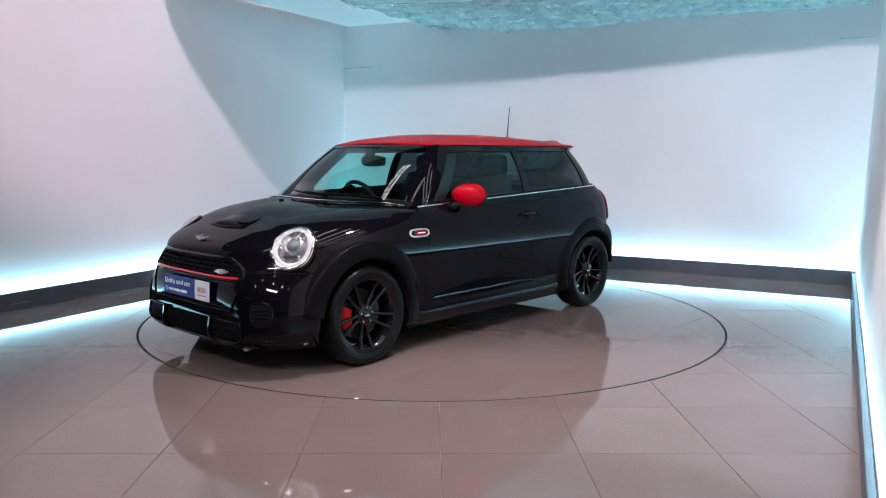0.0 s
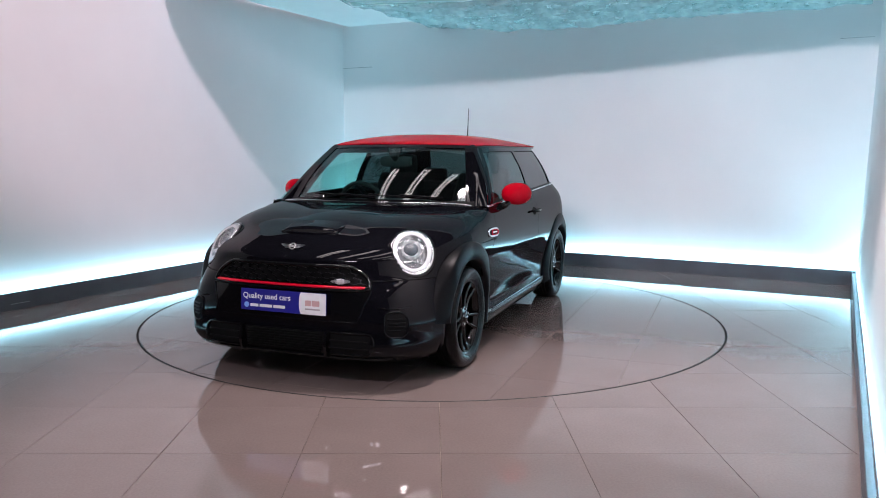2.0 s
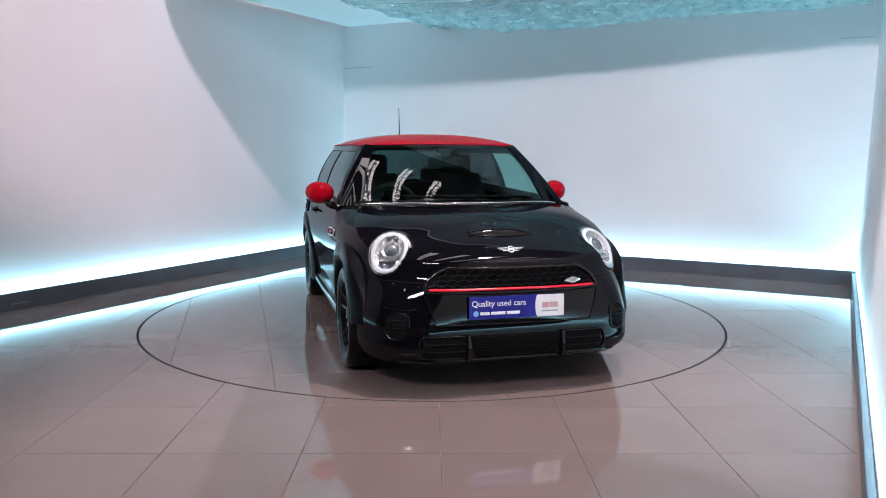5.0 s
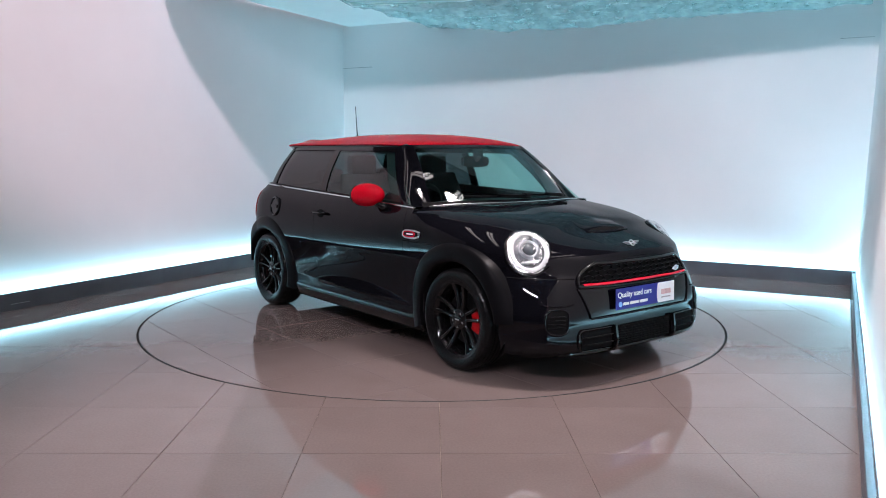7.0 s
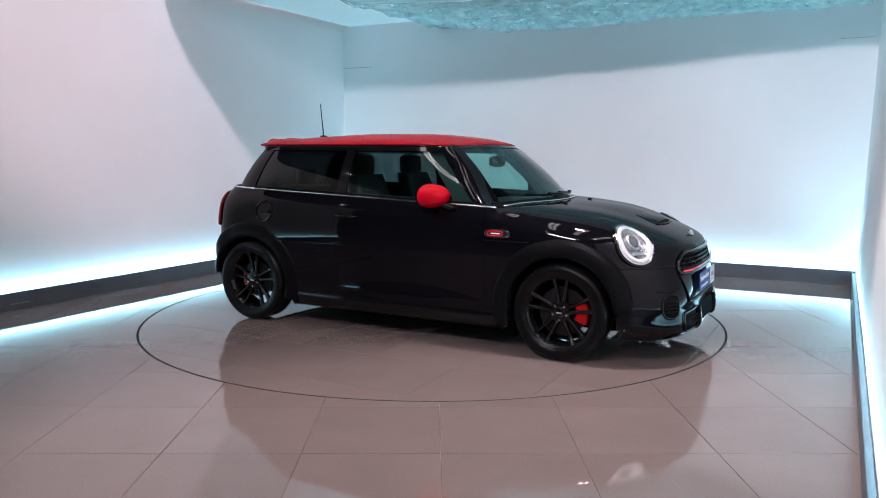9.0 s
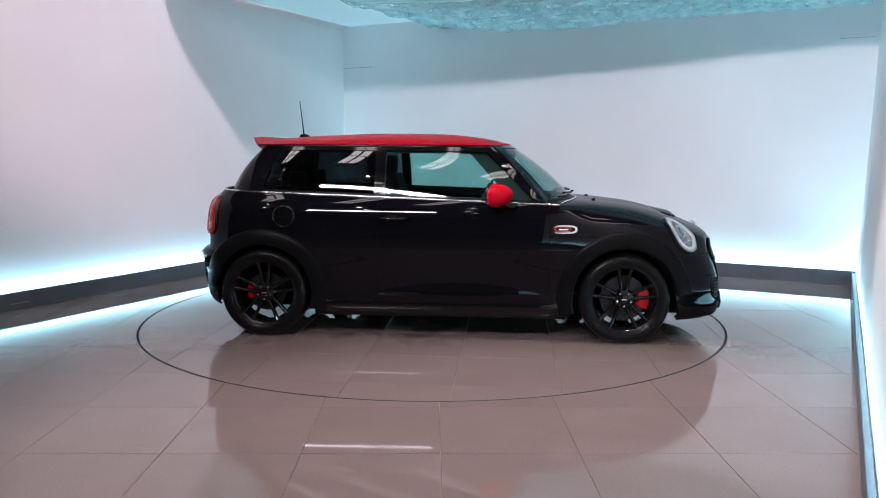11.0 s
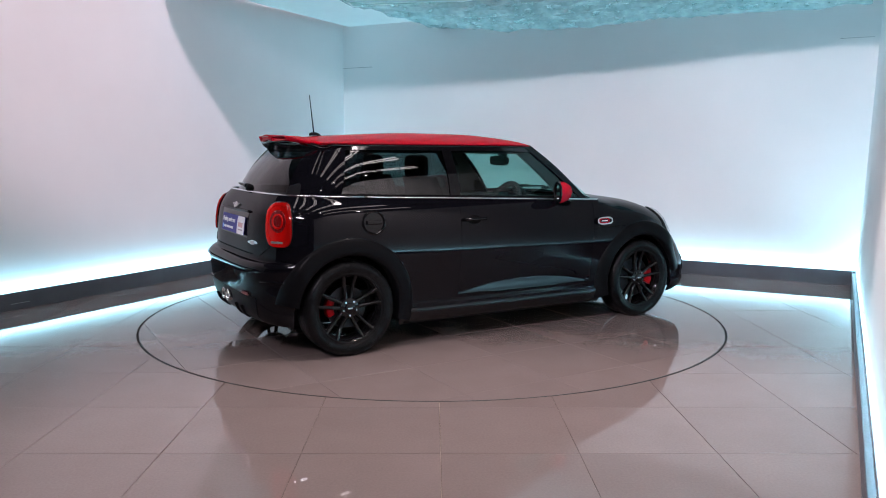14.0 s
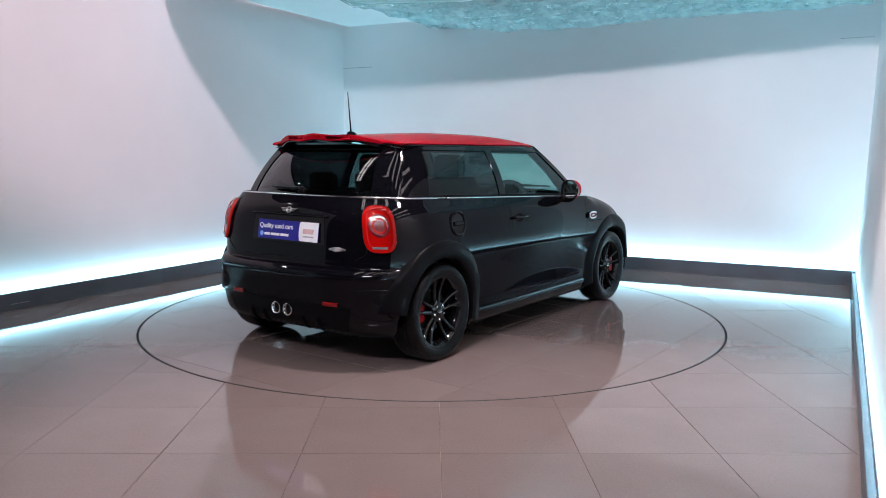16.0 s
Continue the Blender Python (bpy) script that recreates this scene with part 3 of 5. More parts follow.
def columns():
    cols = [("front", (i / 70) ** 1.15) for i in range(71)]
    xs = list(np.arange(NOSE_C - 0.03, TAIL_C, -0.03))
    for d in (DOOR_F, DOOR_R):
        xs = [x for x in xs if abs(x - d) > 0.013] + [d + 0.0014, d - 0.0014]
    xs = [x for x in xs if abs(x - 0.80) > 0.013] + [0.8003, 0.7997]
    cols += [("side", x) for x in sorted(xs, reverse=True)]
    cols += [("rear", 1 - (i / 40)) for i in range(41)]
    return cols


def scoop(x, z):
    """The long leaf-shaped hollow low on the doors, over the sill."""
    k = abs((x - 0.13) / 0.59)
    if k >= 1:
        return 0.0
    top = 0.325 + 0.078 * (1 - k ** 2) ** 0.8
    if z > top or z < 0.308:
        return 0.0
    return (top - max(z, 0.325)) * 0.185 * min(1, (z - 0.308) / 0.015)


def column_point(col, z):
    kind, a = col
    return Vector((a, WS(z) + scoop(a, z), z)) if kind == "side" else outline(kind, a, z)


def low_edge(col):
    kind, a = col
    base = 0.165 if kind == "front" else (0.20 if kind == "rear" else 0.175)
    z = base
    for _ in range(12):
        z = 0.5 * z + 0.5 * arch_floor(column_point(col, z).x, base)
    return z


LEVELS = [0.165, 0.175, 0.185, 0.20, 0.22, 0.24, 0.26, 0.275, 0.285, 0.290, 0.295, 0.300, 0.305] + [0.305 + 0.105 * k / 17 for k in range(1, 18)] + [0.41 + 0.19 * k / 8 for k in range(1, 8)] + [0.590, 0.596]
LEVELS += [0.602, 0.6045, 0.607, 0.611, 0.62, 0.63, 0.636, 0.641, 0.646, 0.651, 0.657, 0.665, 0.675, 0.6875, 0.70] + [0.70 + 0.34 * k / 14 for k in range(1, 15)]


def body_shell():
    """Wings, quarters, bumpers and tail as one skin, with the wheel openings left free; the doors apart."""
    cols = columns()
    skin, doors = bmesh.new(), {1: bmesh.new(), -1: bmesh.new()}
    for left in (1, -1):
        rows = []
        for col in cols:
            lo = low_edge(col)
            x = column_point(col, SHOULDER).x
            hi = SHOULDER if x > 0.80 else belt(x)
            pts = []
            cuts = [min(max(z, lo), hi) for z in LEVELS]
            for z in cuts:
                p = column_point(col, z)
                pts.append((p.x, left * p.y, z))
            rows.append(pts)
        gap = [i for i, c in enumerate(cols) if c[0] == "side" and (abs(c[1] - DOOR_F - 0.0014) < 1e-6 or abs(c[1] - DOOR_R - 0.0014) < 1e-6)]
        a, b = gap
        add_sheet(skin, rows[:a + 1])
        add_sheet(skin, rows[b + 1:])
        add_sheet(doors[left], [r[7:] for r in rows[a + 1:b + 1]])
        add_sheet(skin, [r[:8] for r in rows[a:b + 2]])
    for m in (skin, doors[1], doors[-1]):
        bmesh.ops.remove_doubles(m, verts=m.verts[:], dist=1e-4)
        bmesh.ops.dissolve_degenerate(m, edges=m.edges[:], dist=1e-5)
    return skin, doors


car = new("car")
tagged(car, "black three-door hatchback with red roof standing on the turntable", "car")


LAMP_AT, LAMP_WAY, LAMP_W, LAMP_H = Vector((1.668, 0.640, 0.758)), Vector((0.74, 0.36, 0.57)).normalized(), 0.118, 0.143


def lamp_hole(bm):
    """Cuts the round openings for the headlights."""
    gone = []
    side = Vector((0, 0, 1)).cross(LAMP_WAY).normalized()
    up = LAMP_WAY.cross(side)
    for f in bm.faces:
        c = f.calc_center_median()
        d = Vector((c.x, abs(c.y), c.z)) - LAMP_AT
        if abs(d.dot(LAMP_WAY)) < 0.16 and (d.dot(side) / LAMP_W) ** 2 + (d.dot(up) / LAMP_H) ** 2 < 0.93:
            gone.append(f)
    bmesh.ops.delete(bm, geom=gone, context="FACES")
    return bm


def build_body():
    skin, doors = body_shell()
    lamp_hole(skin)
    body = part("body", skin, M_PAINT, car, "gloss black bodywork", 40)
    solidify(body, 0.012)
    made = {}
    for left in (1, -1):
        made[left] = solidify(part("door", doors[left], M_PAINT, car, "", 40), 0.02)
    # bonnet: a dome over the front wheels from the nose to the windscreen
    rows = []
    tip = XF(SHOULDER) - 0.001
    for i in range(111):
        t = i / 110
        x = 0.80 + (tip - 0.80) * math.sin(t * math.pi / 2) ** 0.9
        w, n, row = half_width(x, SHOULDER), HOOD_N(x), []
        for k in range(121):
            a0 = math.asin(SKEW ** (n / 2))
            a = a0 + (math.pi - 2 * a0) * k / 120
            c, s = math.cos(a), math.sin(a)
            z = SHOULDER + (HOOD(x) - SHOULDER) * (max(s, 0) ** (2 / n) - SKEW) / (1 - SKEW)
            y = math.copysign(wing(x, z, w, abs(c) ** (2 / n) / (1 - SKEW ** n) ** (1 / n)), c)
            row.append((x, y, z + bulge(x, y) * (s > 0.3)))
        rows.append(row)
    solidify(part("bonnet", lamp_hole(sheet(rows)), M_PAINT, car, "domed gloss black bonnet", 50), 0.012)
    # underside and wheel housings
    under = bmesh.new()
    box(under, (-1.60, -0.55, 0.165), (1.75, 0.55, 0.30), 0.02)
    box(under, (-0.86, -0.79, 0.152), (0.86, 0.79, 0.26), 0.02)
    box(under, (-1.70, -0.48, 0.30), (-1.55, 0.48, 0.60), 0.03)
    box(under, (1.60, -0.45, 0.22), (1.82, 0.45, 0.62), 0.03)
    part("underbody", under, M_VOID, car, "matt dark underside")
    for ax, r in ARCHES:
        for left in (1, -1):
            rows = []
            for k in range(25):
                a = radians(-12) + radians(204) * k / 24
                x, z = ax + (r + 0.006) * math.cos(a), HUB_Z + (r + 0.006) * math.sin(a)
                rows.append([(x, left * 0.50, z), (x, left * (half_width(x, max(z, 0.2)) - 0.012), z)])
            liner = sheet(rows)
            liner.faces.new([v for v in liner.verts if abs(abs(v.co.y) - 0.50) < 1e-6])
            part("wheel_housing", liner, M_VOID, car)
    return body, made


body, doors = build_body()


def wheel_arch(ax, r, left):
    """The moulded plastic band round a wheel opening."""
    rows = []
    for k in range(61):
        first, last = (6, 196) if ax > 0 else (-16, 174)
        a = radians(first + (last - first) * k / 60)
        ca, sa = math.cos(a), math.sin(a)
        row = []
        for dr, out in ((-0.004, -0.06), (-0.004, 0.006), (0.006, 0.016), (0.022, 0.019), (0.05, 0.017), (0.080, 0.013), (0.098, 0.007), (0.107, -0.001), (0.108, -0.05)):
            x, z = ax + (r + dr) * ca, max(0.17, HUB_Z + (r + dr) * sa)
            skin = half_width(x, max(z, 0.25))
            t = min(1, max(0, (abs(x - ax) - 0.27) / 0.20))
            flare = skin + max(0.0, 0.838 - skin) * (1 - t * t * (3 - 2 * t))
            row.append(Vector((x, left * ((flare if out > -0.04 else skin) + out), z)))
        rows.append(row)
    return part("wheel_arch", sheet(rows), M_PLASTIC, car, "matt black plastic wheel arch", 50)


for ax, r in ARCHES:
    for left in (1, -1):
        wheel_arch(ax, r, left)


def side_skirt(left):
    rows = []
    for k in range(41):
        x = 0.86 - 1.74 * k / 40
        fade = min(1, k / 3, (40 - k) / 3)
        rows.append([side_at(x, z, o * fade, left) for z, o in ((0.262, 0.001), (0.258, 0.012), (0.235, 0.020), (0.19, 0.018), (0.158, 0.006), (0.148, -0.03))])
    part("side_skirt", sheet(rows), M_GLOSSPLASTIC, car, "gloss black sill skirt", 50)


for left in (1, -1):
    side_skirt(left)


# ---- glasshouse ----
GUT_Z = 1.345
A_LOW, A_TOP, C_LOW, C_TOP = (0.715, 0.946), (0.325, 1.342), (-1.47, 1.022), (-1.29, 1.335)


def gut_y(x):
    return 0.600 - 0.055 * max(0, x / 0.4) ** 2 - 0.035 * max(0, (-x - 0.5) / 0.9) ** 2


def cab_side(k, h, out=0.0, left=1):
    """The cabin's side: k from the tail (0) to the windscreen pillar (1), h from the waistline (0) to the gutter (1)."""
    xl, xt = C_LOW[0] + (A_LOW[0] - C_LOW[0]) * k, C_TOP[0] + (A_TOP[0] - C_TOP[0]) * k
    zl, zt = belt(xl) - 0.006, GUT_Z - 0.012 * max(0, (k - 0.8) / 0.2) ** 2 - 0.012 * max(0, (0.15 - k) / 0.15) ** 2
    yl, yt = half_width(min(xl, 0.79), belt(xl)) - 0.006, gut_y(xt)
    bow = 0.022 * math.sin(h * math.pi)
    tail = 0.03 * max(0, (0.12 - k) / 0.12) ** 2
    return Vector((xl + (xt - xl) * h, left * (yl + (yt - yl) * h + bow + out - tail), zl + (zt - zl) * h))


def cab_k(x, h):
    xl, xt = C_LOW[0] + (C_TOP[0] - C_LOW[0]) * h, A_LOW[0] + (A_TOP[0] - A_LOW[0]) * h
    return (x - xl) / (xt - xl)


def screen_at(s, h, out=0.0):
    """The windscreen: s from -1 to 1 across, h from the scuttle up to the roof."""
    e = abs(s) ** 2.2
    xl, xt = 0.945 - 0.230 * e, 0.462 - 0.125 * e
    zl, zt = 0.957 - 0.013 * e, 1.352 - 0.008 * e
    yl, yt = 0.715, 0.552
    b = math.sin(h * math.pi)
    return Vector((xl + (xt - xl) * h + 0.020 * b + out * 0.65, s * (yl + (yt - yl) * h + 0.012 * b), zl + (zt - zl) * h + 0.016 * b + out * 0.75))


def hatch_at(s, h, out=0.0):
    """The rear window, up from the waistline to under the spoiler."""
    e = abs(s) ** 2.4
    xl, xt = -1.668 + 0.165 * e, -1.395 + 0.085 * e
    yl, yt = 0.625, 0.520
    b = math.sin(h * math.pi)
    return Vector((xl + (xt - xl) * h - 0.022 * b - out * 0.8, s * (yl + (yt - yl) * h), 1.005 + (1.325 - 1.005) * h + 0.012 * b + out * 0.5))


def patch(at, us, vs):
    return sheet([[at(u, v) for v in vs] for u in us])


def arc(p, q, push):
    """A rounded edge from p to q, its middle pushed out."""
    mid = (p + q) / 2 + push
    return [p * (1 - t) ** 2 + mid * 2 * t * (1 - t) + q * t * t for t in steps(0, 1, 6)]


def glasshouse():
    ws = part("windscreen", patch(lambda s, h: screen_at(s, h, -0.003), steps(-0.93, 0.93, 24), steps(0.03, 0.97, 14)), M_GLASS, car, "clear raked windscreen", True)
    frame_parts = []
    # pillars and borders beside the windscreen
    for left in (1, -1):
        bm = bmesh.new()
        rows = []
        for h in steps(-0.02, 1.0, 16):
            a, b = screen_at(left * 0.90, h, 0.002), screen_at(left * 0.985, h, 0.004)
            k0 = cab_side(1.0, h, 0.004, left)
            k1 = cab_side(cab_k(cab_side(1.0, h).x - 0.062, h), h, 0.003, left)
            rows.append([a] + arc(b, k0, Vector((0.010, left * 0.014, 0.006))) + [k1])
        add_sheet(bm, rows)
        solidify(part("windscreen_pillar", bm, M_PAINT, car, "", 50), 0.02)
        rows = []
        for h in steps(0.0, 0.97, 12):
            x = cab_side(1.0, h).x
            wide = 0.235 - 0.07 * h + 0.10 * max(0, (h - 0.72) / 0.25) ** 2
            rows.append([screen_at(left * 0.91, h, -0.02)] + [cab_side(cab_k(x - wide * q, h), h, -0.045, left) for q in (0.0, 0.5, 1.0)])
        part("pillar_lining", sheet(rows), M_LINING, car, "grey inner lining of the windscreen pillar", True)
    part("windscreen_border", patch(lambda s, h: screen_at(s, h, 0.001), steps(-0.97, 0.97, 24), steps(0.925, 1.0, 2)), M_GLOSSPLASTIC, car, "", True)
    part("scuttle", sheet([[screen_at(s, 0.045, 0.004), screen_at(s, 0.0, 0.006), screen_at(s, -0.05, 0.004) + Vector((0.03, 0, 0.004)), screen_at(s, -0.10, -0.02) + Vector((0.04, 0, -0.01))] for s in steps(-0.97, 0.97, 24)]), M_PLASTIC, car, "black plastic scuttle panel", True)
    for left in (1, -1):
        def at(k, h, o=0.0):
            return cab_side(k, h, o, left)
        # quarter body behind the rear side window, and centre pillar
        def strip(name, x_low, x_top, out=0.003, h0=0.0, h1=1.0, mat=M_PAINT):
            rows = []
            for h in steps(h0, h1, 12):
                xa, xb = x_low[0] + (x_top[0] - x_low[0]) * h, x_low[1] + (x_top[1] - x_low[1]) * h
                rows.append([at(cab_k(x, h), h, out) for x in steps(xa, xb, 8)])
            solidify(part(name, sheet(rows), mat, car, "", 60), 0.016)
        strip("rear_pillar", (-1.475, -1.27), (-1.295, -1.17))
        strip("centre_pillar", (-0.475, -0.395), (-0.47, -0.40), 0.002, mat=M_GLOSSPLASTIC)
        # borders under the gutter and over the waist strip
        part("window_border", patch(lambda k, h: at(k, h, 0.002), steps(0.02, 0.99, 40), steps(0.885, 1.0, 2)), M_GLOSSPLASTIC, car, "", True)
        part("window_seal", patch(lambda k, h: at(k, h, 0.003), steps(0.02, 0.99, 40), steps(0.0, 0.06, 1)), M_PLASTIC, car, "", True)
        rows = []
        for h in steps(0.0, 1.0, 12):
            x1 = cab_side(1.0, h).x - 0.03
            rows.append([at(cab_k(x, h), h, -0.030) for x in steps(x1 - 0.185 + 0.03 * h, x1, 4)])
        solidify(part("pillar_lining", sheet(rows), M_DASH, car, "dark pillar lining", True), 0.012)
        part("rail_lining", patch(lambda k, h: at(k, h, -0.030), steps(0.02, 0.97, 30), steps(0.84, 1.0, 3)), M_DASH, car, "dark roof rail lining", True)
        part("sill_lining", patch(lambda k, h: at(k, h, -0.030), steps(0.02, 0.97, 30), steps(-0.1, 0.07, 3)), M_DASH, car, "dark door top lining", True)
        def pane(name, x_low, x_top, mat, label, parent):
            rows = []
            for h in steps(0.03, 0.93, 12):
                xa, xb = x_low[0] + (x_top[0] - x_low[0]) * h, x_low[1] + (x_top[1] - x_low[1]) * h
                rows.append([at(cab_k(x, h), h, -0.004) for x in steps(xa, xb, 14)])
            return part(name, sheet(rows), mat, parent, label, True)
        pane("door_window", (-0.40, 0.76), (-0.405, 0.30), M_GLASS, "clear door window", doors[left])
        pane("rear_side_window", (-1.31, -0.46), (-1.19, -0.46), M_PRIVACY, "dark tinted rear side window", car)
    part("rear_window", patch(lambda s, h: hatch_at(s, h, -0.004), steps(-0.93, 0.93, 20), steps(0.03, 0.97, 12)), M_PRIVACY, car, "dark tinted rear window", True)
    for left in (1, -1):
        rows = []
        for h in steps(-0.03, 1.0, 14):
            a, b = hatch_at(left * 0.84, h, 0.002), hatch_at(left * 0.97, h, 0.004)
            k = cab_side(0.0, h, 0.003, left)
            rows.append([a] + arc(b, k, Vector((-0.012, left * 0.012, 0))))
        solidify(part("hatch_pillar", sheet(rows), M_PAINT, car, "", 60), 0.016)
    part("hatch_border", patch(lambda s, h: hatch_at(s, h, 0.001), steps(-0.97, 0.97, 20), steps(0.93, 1.04, 2)), M_GLOSSPLASTIC, car, "", True)


glasshouse()

ROOF = curve((-1.46, 1.372), (-1.2, 1.400), (-0.87, 1.420), (-0.48, 1.434), (-0.084, 1.430), (0.225, 1.405), (0.40, 1.372), (0.472, 1.353))


def roof_at(x, s, out=0.0):
    """The roof skin: s from -1 to 1 across."""
    e = max(0.0, (x - 0.10) / 0.372)
    yg = gut_y(x) + 0.010
    xx = x - 0.115 * abs(s) ** 2.2 * e ** 3 + 0.06 * abs(s) ** 3 * max(0, (-x - 1.2) / 0.26) ** 2
    lip = GUT_Z + 0.002 - 0.006 * e
    z = lip + (ROOF(x) - lip) * (1 - abs(s) ** 2.6) ** 0.75 if ROOF(x) > lip else lip
    return Vector((xx, s * yg, z + out))


def roof():
    rows = []
    for x in steps(0.472, -1.37, 60):
        row = [roof_at(x, s) for s in steps(-1, 1, 40)]
        rows.append([row[0] + Vector((0, 0.01, -0.012))] + row + [row[-1] + Vector((0, -0.01, -0.012))])
    solidify(part("roof", sheet(rows), M_RED, car, "chili red painted roof", 60), 0.015, -1.0, False)
    for left in (1, -1):
        part("gutter", tube([Vector((roof_at(x, left).x, left * (gut_y(x) + 0.008), roof_at(x, left).z - 0.014)) for x in steps(0.44, -1.30, 40)], 0.007, 8), M_GLOSSPLASTIC, car, "", True)


roof()


def spoiler():
    """A red roof spoiler with two air slots over a black underside."""
    def top(u, s):
        x = -1.285 - u * (0.225 - 0.135 * abs(s) ** 2.6)
        y = s * (0.560 - 0.10 * u)
        ridge = 0.012 * math.exp(-(s / 0.16) ** 2) + 0.010 * math.exp(-((abs(s) - 0.62) / 0.2) ** 2)
        z = 1.396 - 0.010 * u + 0.012 * u * u - 0.050 * abs(s) ** 3.2 * (1 - 0.2 * u) + ridge * math.sin(min(1, u) * math.pi * 0.6)
        return Vector((x, y, z))
    bm = bmesh.new()
    ns, nu, nd = 64, 16, 5
    grid = []
    for i in range(ns + 1):
        s = -1 + 2 * i / ns
        row = [bm.verts.new(top(j / nu, s)) for j in range(nu + 1)]
        drop = 0.038 * (1 - 0.55 * abs(s) ** 3)
        row += [bm.verts.new(top(1, s) + Vector((0.014 * d / nd - 0.003, 0, -drop * d / nd))) for d in range(1, nd + 1)]
        grid.append(row)
    for i in range(ns):
        s = -1 + 2 * (i + 0.5) / ns
        for j in range(nu + nd):
            u = (j + 0.5) / nu
            if 0.22 < abs(s) < 0.60 and (0.30 < u < 0.74 or nu + 1 <= j <= nu + nd - 2):
                continue
            bm.faces.new((grid[i][j], grid[i + 1][j], grid[i + 1][j + 1], grid[i][j + 1]))
    sp = part("spoiler", bm, M_RED, car, "red roof spoiler with two air slots", 60)
    solidify(sp, 0.008, -1.0, False)
    lower = sheet([[top(u, s) + Vector((0.012, 0, -0.036 - 0.012 * (1 - u))) for u in steps(0.05, 0.97, 6)] for s in steps(-0.98, 0.98, 30)])
    solidify(part("spoiler_underside", lower, M_GLOSSPLASTIC, car, "", True), 0.006)
    part("brake_light", tube([top(0.99, s) + Vector((-0.004, 0, -0.012)) for s in steps(-0.14, 0.14, 6)], 0.005, 8), M_TAIL, car, "slim red high brake light")


spoiler()


def bright_strip():
    """The thin chrome line that runs round the car at its waist."""
    for left in (1, -1):
        pts = [Vector((x, left * (half_width(min(x, 0.79), belt(x)) + 0.001), belt(x) - 0.003)) for x in steps(0.80, -1.10, 50)]
        part("waist_strip", tube(pts, 0.0065, 8), M_CHROME, car, "thin chrome waist strip", True)
    pts = []
    for a in steps(1, 0, 24):
        p = outline("rear", a, 1.0)
        z = belt(p.x)
        pts.append(outline("rear", a, z) + Vector((-0.001, 0.001, -0.003)))
    pts += [Vector((p.x, -p.y, p.z)) for p in pts[::-1][1:]]
    part("waist_strip", tube(pts, 0.0065, 8), M_CHROME, car, "thin chrome waist strip", True)
    pts = []
    for y in steps(-0.70, 0.70, 40):
        x = 0.968 - 0.150 * (abs(y) / 0.70) ** 2.2
        pts.append(hood_at(x, y, 0.003))
    part("scuttle_strip", tube(pts, 0.0050, 8), M_CHROME, car, "thin chrome strip at the windscreen base", True)


bright_strip()
# deck that closes the tail between the waist and the rear window
part("hatch_deck", sheet([[rear_at(y, 1.022 - 0.006 * (abs(y) / 0.6) ** 2, 0.0), hatch_at(y / 0.68, -0.02, 0.0), hatch_at(y / 0.68, 0.05, -0.012)] for y in steps(-0.68, 0.68, 30)]), M_PAINT, car, "", True)

M_LAMPBOWL = plain("lamp reflector", (0.52, 0.53, 0.55), 0.16, 0.85, scale=60, vary=0.25)
M_LENS = plain("thick lamp lens", (0.10, 0.11, 0.12), 0.03, 0.2, coat=1.0, scale=30)


